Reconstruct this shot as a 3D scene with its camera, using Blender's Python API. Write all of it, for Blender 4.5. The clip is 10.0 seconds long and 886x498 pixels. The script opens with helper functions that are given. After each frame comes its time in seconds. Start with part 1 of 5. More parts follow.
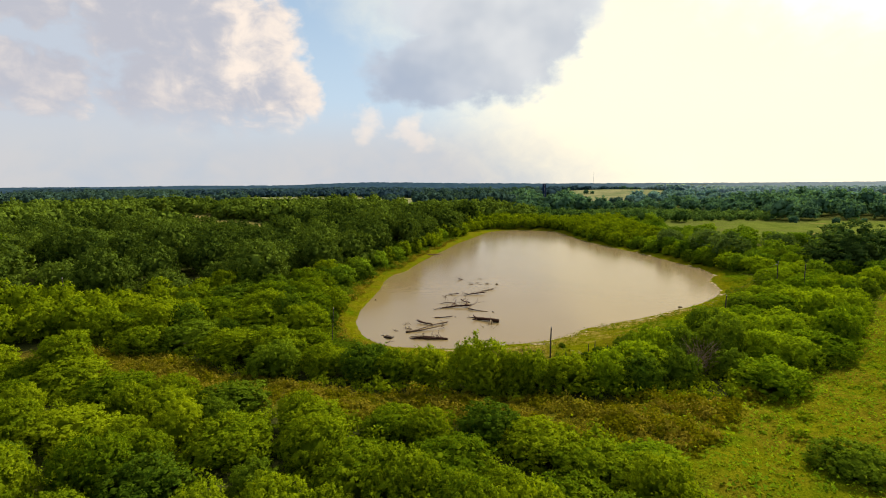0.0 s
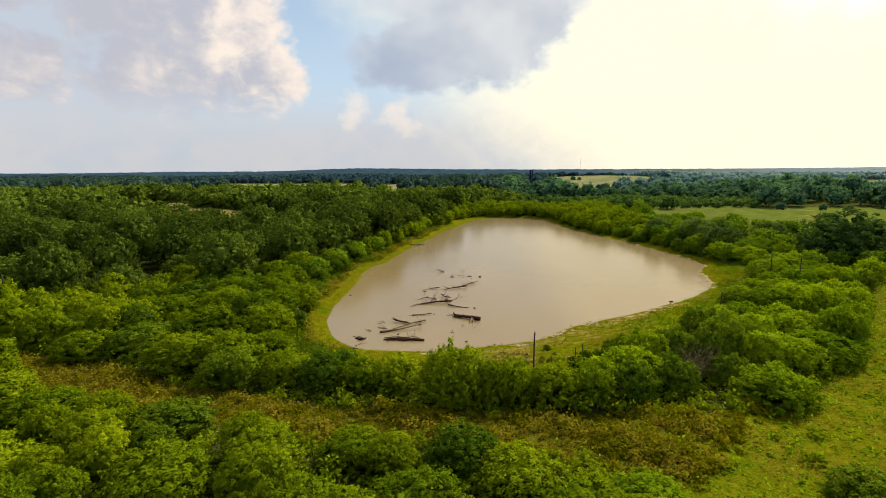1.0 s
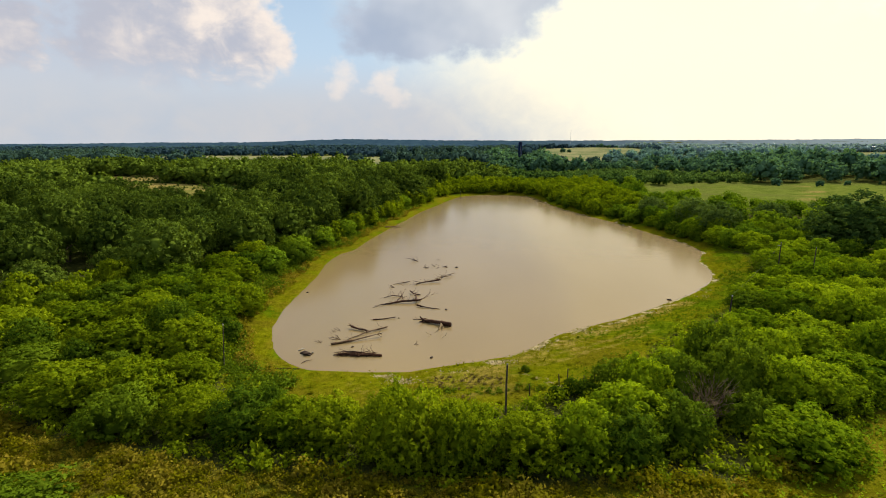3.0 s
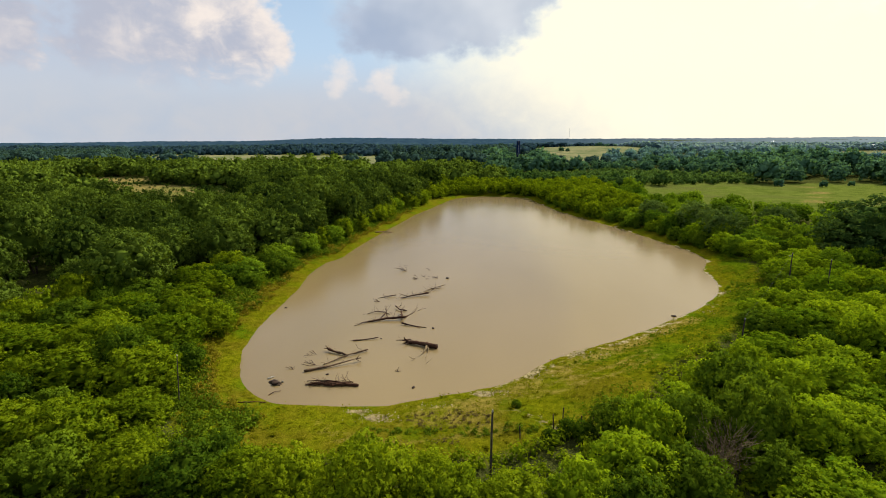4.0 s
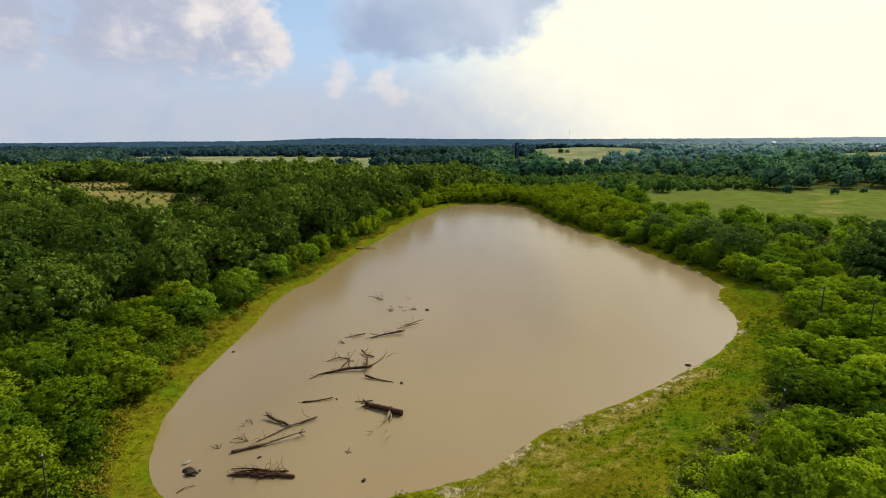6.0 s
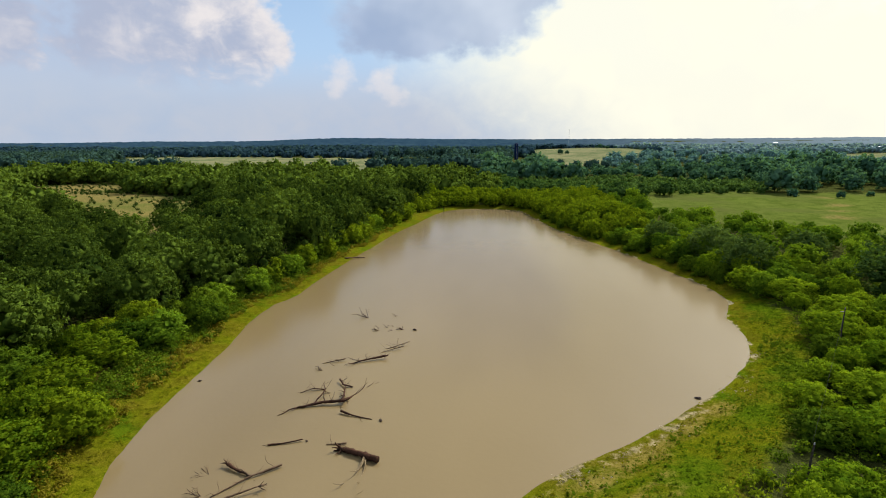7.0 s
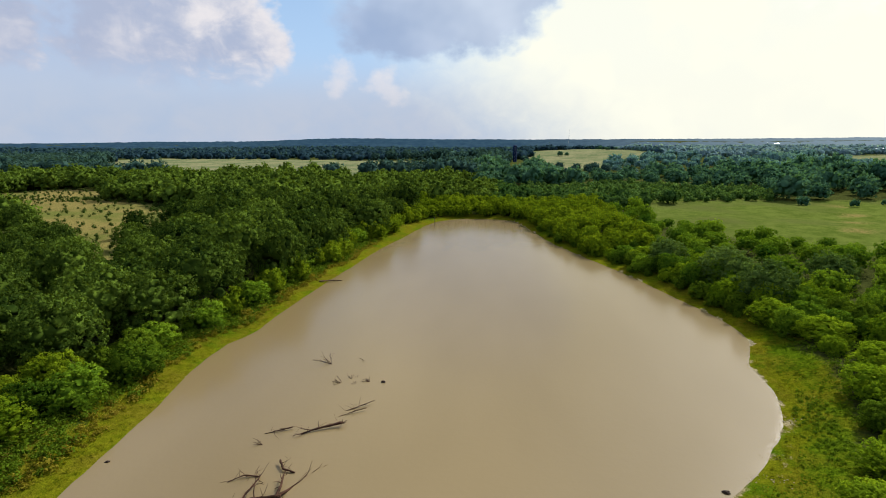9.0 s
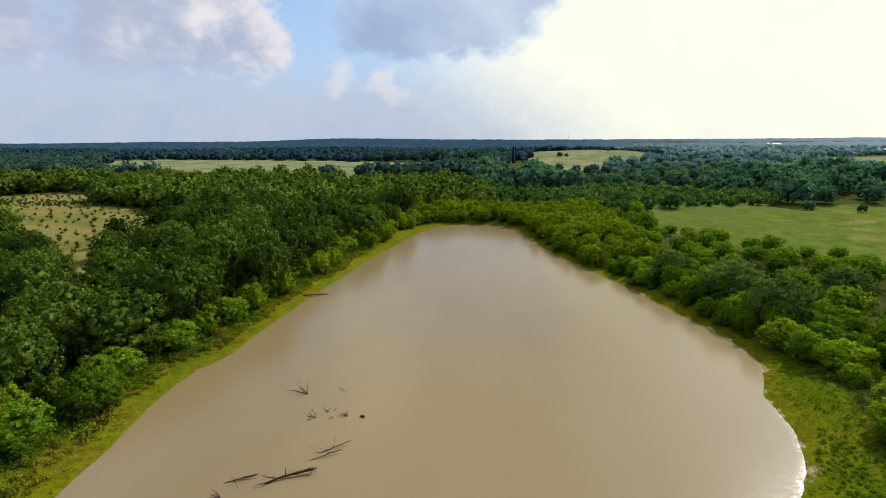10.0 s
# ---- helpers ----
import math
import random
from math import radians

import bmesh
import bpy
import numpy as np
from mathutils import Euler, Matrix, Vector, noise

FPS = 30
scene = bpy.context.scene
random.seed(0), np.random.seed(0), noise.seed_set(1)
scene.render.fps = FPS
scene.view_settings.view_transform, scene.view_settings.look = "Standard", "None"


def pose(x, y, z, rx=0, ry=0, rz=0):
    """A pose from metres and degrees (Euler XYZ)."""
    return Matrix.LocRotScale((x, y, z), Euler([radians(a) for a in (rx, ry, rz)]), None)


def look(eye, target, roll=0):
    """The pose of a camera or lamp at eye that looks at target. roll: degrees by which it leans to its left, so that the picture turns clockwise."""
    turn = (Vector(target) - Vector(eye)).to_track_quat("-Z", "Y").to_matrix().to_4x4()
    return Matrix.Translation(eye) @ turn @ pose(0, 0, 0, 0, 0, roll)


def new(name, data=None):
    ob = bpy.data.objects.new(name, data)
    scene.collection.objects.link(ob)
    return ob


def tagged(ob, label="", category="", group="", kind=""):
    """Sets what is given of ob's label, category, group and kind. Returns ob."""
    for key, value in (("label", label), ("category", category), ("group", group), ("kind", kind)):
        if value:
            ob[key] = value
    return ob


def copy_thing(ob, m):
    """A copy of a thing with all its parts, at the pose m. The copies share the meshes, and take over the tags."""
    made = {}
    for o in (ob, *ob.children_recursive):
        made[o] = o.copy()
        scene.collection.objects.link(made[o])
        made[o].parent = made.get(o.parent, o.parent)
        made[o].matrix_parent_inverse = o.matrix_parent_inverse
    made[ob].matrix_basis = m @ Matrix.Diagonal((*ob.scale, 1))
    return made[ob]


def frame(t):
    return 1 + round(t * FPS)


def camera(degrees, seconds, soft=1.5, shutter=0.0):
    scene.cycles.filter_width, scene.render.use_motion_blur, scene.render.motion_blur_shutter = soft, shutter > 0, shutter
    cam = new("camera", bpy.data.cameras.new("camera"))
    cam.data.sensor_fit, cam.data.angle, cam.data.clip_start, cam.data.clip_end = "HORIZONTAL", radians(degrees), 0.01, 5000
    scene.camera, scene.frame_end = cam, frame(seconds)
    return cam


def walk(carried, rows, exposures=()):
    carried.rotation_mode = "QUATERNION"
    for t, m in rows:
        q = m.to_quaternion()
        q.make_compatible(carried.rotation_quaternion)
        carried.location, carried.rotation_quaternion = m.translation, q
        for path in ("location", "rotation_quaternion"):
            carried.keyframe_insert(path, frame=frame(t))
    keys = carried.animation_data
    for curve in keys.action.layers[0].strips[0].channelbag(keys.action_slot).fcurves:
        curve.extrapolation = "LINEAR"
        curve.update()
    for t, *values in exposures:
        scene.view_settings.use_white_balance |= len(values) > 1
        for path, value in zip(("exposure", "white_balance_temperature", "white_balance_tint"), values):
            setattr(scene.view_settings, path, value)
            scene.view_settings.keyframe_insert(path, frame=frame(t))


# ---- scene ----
cam = camera(82.1, 10.0, soft=0.95)
PATH = [
    (0, (5.866, 4.011, 16.622), (4.539, 13.841, 15.354), -0.42),
    (0.5, (6.137, 6.265, 16.684), (4.918, 16.096, 15.314), -0.38),
    (1, (6.446, 8.499, 16.802), (5.363, 18.321, 15.265), -0.43),
    (1.5, (6.787, 10.718, 16.969), (5.792, 20.519, 15.251), -0.47),
    (2, (7.154, 12.927, 17.178), (6.217, 22.700, 15.281), -0.41),
    (2.5, (7.542, 15.129, 17.424), (6.643, 24.882, 15.406), -0.33),
    (4, (8.781, 21.736, 18.322), (7.927, 31.473, 16.210), -0.42),
    (4.5, (9.208, 23.949, 18.662), (8.353, 33.686, 16.549), -0.42),
    (5, (9.636, 26.171, 19.014), (8.782, 35.908, 16.902), -0.42),
    (5.5, (10.065, 28.405, 19.378), (9.210, 38.142, 17.266), -0.42),
    (7, (11.340, 35.181, 20.519), (10.486, 44.918, 18.406), -0.42),
    (7.5, (11.761, 37.466, 20.912), (10.907, 47.203, 18.800), -0.42),
    (8, (12.182, 39.765, 21.311), (11.328, 49.502, 19.199), -0.42),
    (8.5, (12.603, 42.076, 21.717), (11.749, 51.813, 19.605), -0.42),
    (9, (13.028, 44.399, 22.132), (12.174, 54.136, 20.020), -0.42),
    (9.5, (13.458, 46.730, 22.558), (12.604, 56.467, 20.446), -0.42),
    (10, (13.898, 49.068, 22.996), (13.044, 58.805, 20.884), -0.42),
]
walk(cam, [(t, look(eye, target, roll)) for t, eye, target, roll in PATH],
     exposures=[(0, 0.12, 6980, 10), (2.5, 0.10, 6880, 10), (4.5, 0.03, 6480, 10), (7.5, -0.03, 6000, 10), (10, -0.03, 5880, 10)])

# ---- light ----
SUN_AZ, SUN_EL = radians(38), radians(40)  # east of the y axis, above the horizon
to_sun = Vector((math.sin(SUN_AZ) * math.cos(SUN_EL), math.cos(SUN_AZ) * math.cos(SUN_EL), math.sin(SUN_EL)))
lamp = bpy.data.lights.new("sun", "SUN")
lamp.energy, lamp.angle, lamp.color = 5.0, radians(0.8), (1.0, 0.93, 0.80)
sun = new("sun", lamp)
sun.matrix_world = look(to_sun * 300, (0, 0, 0))
scene.view_settings.exposure = 0.0


class Nodes:
    """Short hand for building a node tree."""

    def __init__(self, tree):
        self.tree = tree
        tree.nodes.clear()

    def add(self, kind, **values):
        n = self.tree.nodes.new(kind)
        for k, v in values.items():
            n.inputs[k.replace("_", " ")].default_value = v
        return n

    def link(self, a, b):
        self.tree.links.new(a, b)

    def put(self, socket, value):
        if isinstance(value, bpy.types.NodeSocket):
            self.link(value, socket)
        else:
            socket.default_value = value

    def math(self, op, a, b=0.0, c=0.0, clamp=False):
        n = self.tree.nodes.new("ShaderNodeMath")
        n.operation, n.use_clamp = op, clamp
        for i, v in enumerate((a, b, c)):
            self.put(n.inputs[i], v)
        return n.outputs[0]

    def smooth(self, x, lo, hi):
        n = self.tree.nodes.new("ShaderNodeMapRange")
        n.interpolation_type = "SMOOTHSTEP"
        self.put(n.inputs[0], x)
        n.inputs[1].default_value, n.inputs[2].default_value = lo, hi
        return n.outputs[0]

    def mix(self, f, a, b, blend="MIX"):
        n = self.tree.nodes.new("ShaderNodeMix")
        n.data_type, n.blend_type = "RGBA", blend
        self.put(n.inputs[0], f)
        for i, v in ((6, a), (7, b)):
            self.put(n.inputs[i], v if isinstance(v, bpy.types.NodeSocket) else (*v, 1))
        return n.outputs[2]

    def noise(self, vector, scale, detail=4.0, rough=0.55, distortion=0.0):
        n = self.add("ShaderNodeTexNoise", Scale=scale, Detail=detail, Roughness=rough, Distortion=distortion)
        if vector is not None:
            self.link(vector, n.inputs["Vector"])
        return n.outputs["Fac"]


# sky: blue, broken cloud, haze at the horizon, thin bright cloud round the sun
world = bpy.data.worlds.new("world")
scene.world = world
world.use_nodes = True
k = Nodes(world.node_tree)
coord = k.add("ShaderNodeTexCoord").outputs["Generated"]
xyz = k.add("ShaderNodeSeparateXYZ")
k.link(coord, xyz.inputs[0])
deg = 180 / math.pi
azimuth = k.math("MULTIPLY", k.math("ARCTAN2", xyz.outputs[0], xyz.outputs[1]), deg)
height = k.math("MULTIPLY", k.math("ARCSINE", xyz.outputs[2]), deg)
sky = k.tree.nodes.new("ShaderNodeTexSky")
sky.sky_type, sky.sun_disc = "NISHITA", False
sky.sun_elevation, sky.sun_rotation = SUN_EL, SUN_AZ
sky.dust_density, sky.air_density = 1.0, 1.0
plane = k.add("ShaderNodeCombineXYZ")
k.link(azimuth, plane.inputs[0])
k.link(k.math("MULTIPLY", height, 1.25), plane.inputs[1])
broad_n = k.noise(plane.outputs[0], 0.10, 3.0, 0.5)
billow = k.noise(plane.outputs[0], 0.30, 5.0, 0.55, 0.4)
curl = k.noise(plane.outputs[0], 0.95, 6.0, 0.6, 0.3)
rough = k.math("ADD", k.math("MULTIPLY", k.math("SUBTRACT", billow, 0.5), 1.8), k.math("MULTIPLY", k.math("SUBTRACT", curl, 0.5), 0.34))


warp = k.noise(plane.outputs[0], 0.22, 4.0, 0.55)
warp2 = k.add("ShaderNodeTexNoise", Scale=0.30, Detail=4.0)
moved = k.add("ShaderNodeVectorMath")
k.link(plane.outputs[0], moved.inputs[0])
moved.inputs[1].default_value = (71, 33, 5)
k.link(moved.outputs[0], warp2.inputs["Vector"])
azimuth_w = k.math("ADD", azimuth, k.math("MULTIPLY", k.math("SUBTRACT", warp, 0.5), 7.0))
height_w = k.math("ADD", height, k.math("MULTIPLY", k.math("SUBTRACT", warp2.outputs["Fac"], 0.5), 5.0))


def cloud(az, el, ra, re, ragged=0.7):
    """How deep a direction lies inside a bank of cloud with a billowing edge: 0 at the edge."""
    a = k.math("DIVIDE", k.math("SUBTRACT", azimuth_w, az), ra)
    e = k.math("DIVIDE", k.math("SUBTRACT", height_w, el), re)
    inside = k.math("SUBTRACT", 1.0, k.math("ADD", k.math("MULTIPLY", a, a), k.math("MULTIPLY", e, e)))
    return k.math("ADD", inside, k.math("MULTIPLY", rough, ragged))


def most(*values):
    out = values[0]
    for v in values[1:]:
        out = k.math("MAXIMUM", out, v)
    return out


blue = k.mix(k.smooth(height, 2, 22), (0.62, 0.72, 0.82), k.mix(1.0, sky.outputs[0], (0.11, 0.11, 0.11), "MULTIPLY"))
blue = k.mix(k.math("MULTIPLY", k.smooth(height, 40, 20), 0.55), blue, (0.42, 0.62, 0.86))
# cumulus: sunlit towards the sun, grey beneath
heap = most(cloud(-25.0, 9.4, 5.0, 4.2, 0.55), cloud(-28.5, 14.5, 6.5, 5.0, 0.6), cloud(-33, 9.5, 8, 5.0, 0.8), cloud(-36, 16.5, 9, 5, 0.7), cloud(-45.5, 9.2, 4.5, 3.2, 0.8), cloud(-46, 16, 4, 3, 0.8))
puffs = most(cloud(-16.2, 6.0, 2.0, 2.1, 0.9), cloud(-10.6, 5.2, 2.0, 1.7, 0.9))
around = k.math("MULTIPLY", k.smooth(k.math("ADD", broad_n, k.math("MULTIPLY", k.math("SUBTRACT", billow, 0.5), 0.6)), 0.46, 0.62), k.math("MULTIPLY", most(k.smooth(k.math("ABSOLUTE", azimuth), 50, 60), k.smooth(height, 22, 28)), 0.25))
lamp_side = k.smooth(k.math("ADD", azimuth, k.math("MULTIPLY", k.math("SUBTRACT", billow, 0.5), 16)), -33, -21)
shade = k.smooth(k.math("ADD", k.math("ADD", k.math("MULTIPLY", k.math("ADD", billow, broad_n), 0.42), k.math("MULTIPLY", curl, 0.11)), k.math("MULTIPLY", lamp_side, 0.18)), 0.42, 0.75)
lit = k.mix(shade, (0.47, 0.50, 0.60), (0.91, 0.82, 0.76))
tone = k.mix(k.smooth(height, 9.5, 3.0), k.mix(k.smooth(azimuth, -28, -40), blue, (0.50, 0.58, 0.71)), (0.56, 0.61, 0.69))
tone = k.mix(k.math("MULTIPLY", k.smooth(heap, -0.15, 0.50), k.math("ADD", 0.30, k.math("MULTIPLY", k.smooth(k.math("ADD", height, k.math("MULTIPLY", rough, 2.5)), 4.5, 8.5), 0.66))), tone, lit)
tone = k.mix(around, tone, lit)
tone = k.mix(k.math("MULTIPLY", k.smooth(puffs, -0.5, 1.2), 0.70), tone, (0.90, 0.81, 0.75))
deck = most(cloud(-8.0, 11.8, 8.8, 4.4, 0.45), cloud(-3.0, 12.6, 9.0, 4.2, 0.45), cloud(-2.0, 19.0, 12.5, 6.5, 0.3), cloud(2.5, 16, 6, 4.5, 0.4))
tone = k.mix(k.math("MULTIPLY", k.smooth(deck, -0.15, 0.55), 0.95), tone, k.mix(k.smooth(k.math("ADD", k.math("MULTIPLY", broad_n, 0.9), k.math("MULTIPLY", height, 0.014)), 0.44, 0.80), (0.37, 0.45, 0.60), (0.60, 0.66, 0.77)))
veil = k.smooth(height, 7.0, 0.5)
tone = k.mix(k.math("MULTIPLY", veil, 0.75), tone, k.mix(k.smooth(k.math("ADD", k.math("MULTIPLY", broad_n, 0.6), k.math("MULTIPLY", billow, 0.4)), 0.35, 0.65), (0.46, 0.53, 0.64), (0.57, 0.58, 0.62)))
dot = k.add("ShaderNodeVectorMath")
dot.operation = "DOT_PRODUCT"
k.link(coord, dot.inputs[0])
dot.inputs[1].default_value = to_sun
near_sun = k.math("ADD", dot.outputs["Value"], k.math("MULTIPLY", rough, 0.04))
tone = k.mix(k.math("MULTIPLY", k.math("MULTIPLY", k.smooth(near_sun, 0.55, 0.76), k.math("ADD", 0.92, k.math("MULTIPLY", k.smooth(broad_n, 0.42, 0.60), 0.08))), k.math("SUBTRACT", 1.0, k.math("MULTIPLY", k.smooth(deck, -0.3, 0.5), 0.85))), tone, (1.10, 1.03, 0.80))
tone = k.mix(k.smooth(near_sun, 0.86, 1.0), tone, (2.2, 2.1, 1.8))
below = k.smooth(height, -0.5, -3.0)
tone = k.mix(below, tone, (0.10, 0.11, 0.08))
ground_light = k.add("ShaderNodeBackground", Strength=1.0)
k.link(tone, ground_light.inputs[0])
k.link(ground_light.outputs[0], k.add("ShaderNodeOutputWorld").inputs[0])


# ---- materials ----
def material(name):
    m = bpy.data.materials.new(name)
    m.use_nodes = True
    return m, Nodes(m.node_tree)


def finish(n, shader, bump=None, strength=0.3, distance=0.05):
    if bump is not None:
        b = n.add("ShaderNodeBump", Strength=strength, Distance=distance)
        n.link(bump, b.inputs["Height"])
        n.link(b.outputs[0], shader.inputs["Normal"])
    n.link(shader.outputs[0], n.add("ShaderNodeOutputMaterial").inputs[0])


def place_of(n):
    return n.add("ShaderNodeNewGeometry").outputs["Position"]


def leaf_material(name, dark, light, glow=0.35, rough=0.7, fine=0.38, grain=0.8):
    """Foliage that lets light through, varied from plant to plant and from leaf to leaf."""
    m, n = material(name)
    geo = n.add("ShaderNodeNewGeometry")
    island, each = geo.outputs["Random Per Island"], n.add("ShaderNodeObjectInfo").outputs["Random"]
    patch = n.noise(geo.outputs["Position"], 0.07, 3.0)
    f = n.math("ADD", n.math("MULTIPLY", each, 0.42), n.math("MULTIPLY", island, fine))
    clump = n.noise(geo.outputs["Position"], grain, 2.0)
    f = n.math("ADD", f, n.math("MULTIPLY", n.math("SUBTRACT", clump, 0.5), 0.55))
    f = n.math("ADD", f, n.math("MULTIPLY", n.math("SUBTRACT", patch, 0.4), 0.65), clamp=True)
    colour = n.mix(n.math("POWER", f, 1.3), dark, light)
    p = n.add("ShaderNodeBsdfPrincipled", Roughness=rough)
    p.inputs["Specular IOR Level"].default_value = 0.0
    n.link(colour, p.inputs["Base Color"])
    t = n.add("ShaderNodeBsdfTranslucent")
    n.link(n.mix(1.0, colour, (1.25, 1.2, 0.6), "MULTIPLY"), t.inputs[0])
    s = n.add("ShaderNodeMixShader", Fac=glow)
    n.link(p.outputs[0], s.inputs[1])
    n.link(t.outputs[0], s.inputs[2])
    finish(n, s)
    return m


LEAF_SHRUB = leaf_material("shrub_leaves", (0.049, 0.101, 0.004), (0.288, 0.358, 0.010), 0.40)
# lighter copy of the shrub leaves: glare on the right painted into the colour
LEAF_LIME_LIT = leaf_material("lime_leaves_lit", (0.072, 0.148, 0.006), (0.355, 0.462, 0.014), 0.46)
LEAF_OLIVE = leaf_material("olive_leaves", (0.043, 0.107, 0.008), (0.260, 0.380, 0.018), 0.44)
LEAF_ROW = leaf_material("planted_tree_leaves", (0.042, 0.096, 0.022), (0.200, 0.315, 0.066), 0.40, fine=0.25)
LEAF_DEEP = leaf_material("deep_green_leaves", (0.024, 0.062, 0.005), (0.165, 0.240, 0.012), 0.36)
# far woods on the sun side: bright haze painted into the leaf colour
LEAF_HAZE = leaf_material("pale_leaves_hazed", (0.185, 0.285, 0.335), (0.255, 0.365, 0.415), 0.58, fine=0.08, grain=0.05)
LEAF_TREE = leaf_material("tree_leaves", (0.008, 0.024, 0.005), (0.162, 0.240, 0.027), 0.30)
LEAF_DARK = leaf_material("dark_leaves", (0.030, 0.070, 0.018), (0.180, 0.262, 0.050), 0.38)
# next four: bluish aerial haze mixed into the leaf base colours
LEAF_MID_HAZE = leaf_material("mid_leaves_hazed", (0.038, 0.106, 0.066), (0.168, 0.305, 0.150), 0.44, fine=0.2, grain=0.22)
LEAF_BLUE_HAZE = leaf_material("blue_leaves_hazed", (0.018, 0.052, 0.048), (0.084, 0.146, 0.110), 0.32, fine=0.16, grain=0.15)
LEAF_PALE_HAZE = leaf_material("grey_leaves_hazed", (0.090, 0.190, 0.206), (0.220, 0.370, 0.345), 0.48, fine=0.12, grain=0.12)
LEAF_FAR_HAZE = leaf_material("far_leaves_hazed", (0.040, 0.086, 0.122), (0.066, 0.124, 0.160), 0.65)
LEAF_WEED = leaf_material("weed_leaves", (0.135, 0.138, 0.006), (0.350, 0.250, 0.035), 0.38)
LEAF_BRUSH = leaf_material("dead_brush", (0.090, 0.070, 0.026), (0.200, 0.150, 0.062), 0.22)
LEAF_GRASS = leaf_material("grass_blades", (0.086, 0.098, 0.002), (0.220, 0.196, 0.008), 0.42)
LEAF_RICH = leaf_material("rich_grass", (0.040, 0.078, 0.002), (0.112, 0.156, 0.006), 0.36)
LEAF_SAPLING = leaf_material("sapling_leaves", (0.028, 0.055, 0.010), (0.075, 0.110, 0.020), 0.25)


def wood_material(name, dark, light):
    m, n = material(name)
    pos = place_of(n)
    grain = n.noise(pos, 9.0, 6.0, 0.65)
    stain = n.noise(pos, 1.3, 3.0)
    c = n.mix(n.smooth(n.math("ADD", n.math("MULTIPLY", grain, 0.6), n.math("MULTIPLY", stain, 0.5)), 0.38, 0.72), dark, light)
    p = n.add("ShaderNodeBsdfPrincipled", Roughness=0.85)
    p.inputs["Specular IOR Level"].default_value = 0.12
    n.link(c, p.inputs["Base Color"])
    finish(n, p, grain, 0.6, 0.03)
    return m


BARK = wood_material("bark", (0.035, 0.026, 0.018), (0.13, 0.10, 0.075))
DEAD_DARK = wood_material("wet_dead_wood", (0.018, 0.008, 0.004), (0.086, 0.040, 0.023))
DEAD_GREY = wood_material("weathered_dead_wood", (0.054, 0.032, 0.019), (0.20, 0.130, 0.078))
DEAD_TWIG = wood_material("dry_dead_twigs", (0.110, 0.078, 0.040), (0.30, 0.225, 0.130))
POLE_WOOD = wood_material("old_pole_wood", (0.030, 0.024, 0.018), (0.085, 0.07, 0.055))


def plain_material(name, colour, rough=0.6, metal=0.0, vary=0.25, scale=2.0):
    m, n = material(name)
    f = n.noise(place_of(n), scale, 5.0)
    p = n.add("ShaderNodeBsdfPrincipled", Roughness=rough, Metallic=metal)
    p.inputs["Specular IOR Level"].default_value = 0.2
    n.link(n.mix(f, tuple(c * (1 - vary) for c in colour), tuple(min(1, c * (1 + vary)) for c in colour)), p.inputs["Base Color"])
    finish(n, p)
    return m


SILO_BLUE = plain_material("enamelled_steel", (0.004, 0.016, 0.060), 0.85, 0.0)
METAL_ROOF = plain_material("white_metal_roof", (0.80, 0.80, 0.78), 0.4, 0.0, 0.08)
WALL_PALE = plain_material("pale_siding", (0.55, 0.52, 0.46), 0.7, 0.0, 0.1)
WINDOW_DARK = plain_material("dark_glazing", (0.02, 0.025, 0.03), 0.1, 0.0, 0.1)
WIRE = plain_material("dull_wire", (0.035, 0.035, 0.032), 0.8, 0.0)
STEEL = plain_material("galvanised_steel", (0.45, 0.46, 0.46), 0.45, 0.9, 0.2, 6.0)
CERAMIC = plain_material("white_ceramic", (0.32, 0.30, 0.26), 0.25, 0.0, 0.1)
MUD_LUMP = plain_material("wet_mud", (0.036, 0.020, 0.012), 0.7, 0.0, 0.4, 8.0)
LITTER = plain_material("pale_litter", (0.20, 0.18, 0.14), 0.6, 0.0, 0.2, 8.0)
ROCK = plain_material("pale_rubble", (0.34, 0.28, 0.18), 0.9, 0.0, 0.35, 6.0)

# muddy water: a turbid body under a clear, faintly rippled surface
WATER, n = material("muddy_water")
pos = place_of(n)
flat = n.add("ShaderNodeMapping")
n.link(pos, flat.inputs[0])
flat.inputs["Scale"].default_value = (1, 0.35, 1)
murk = n.noise(flat.outputs[0], 0.045, 3.0)
c = n.mix(n.smooth(murk, 0.3, 0.7), (0.179, 0.130, 0.061), (0.213, 0.157, 0.078))
p = n.add("ShaderNodeBsdfPrincipled", Roughness=0.17, IOR=1.36)
n.link(c, p.inputs["Base Color"])
lap = n.tree.nodes.new("ShaderNodeAttribute")
lap.attribute_name = "lapping"
patchy = n.math("MULTIPLY", lap.outputs["Fac"], n.smooth(n.noise(pos, 2.6, 4.0, 0.7), 0.40, 0.66))
n.link(n.math("ADD", 0.17, n.math("MULTIPLY", patchy, 0.12)), p.inputs["Roughness"])
ripple = n.math("ADD", n.math("MULTIPLY", n.noise(pos, 2.2, 3.0), 0.6), n.math("MULTIPLY", n.noise(pos, 0.35, 2.0), 1.2))
ripple = n.math("ADD", ripple, n.math("MULTIPLY", n.math("MULTIPLY", patchy, n.noise(pos, 5.0, 3.0, 0.7)), 0.8))
finish(n, p, ripple, 0.16, 0.08)

# ground: woodland floor, grass, dry weeds, straw, mud and a painted shore glint in their zones
GROUND, n = material("ground_cover")
pos = place_of(n)


def zone_value(name):
    a = n.tree.nodes.new("ShaderNodeAttribute")
    a.attribute_name = name
    return a.outputs["Fac"]


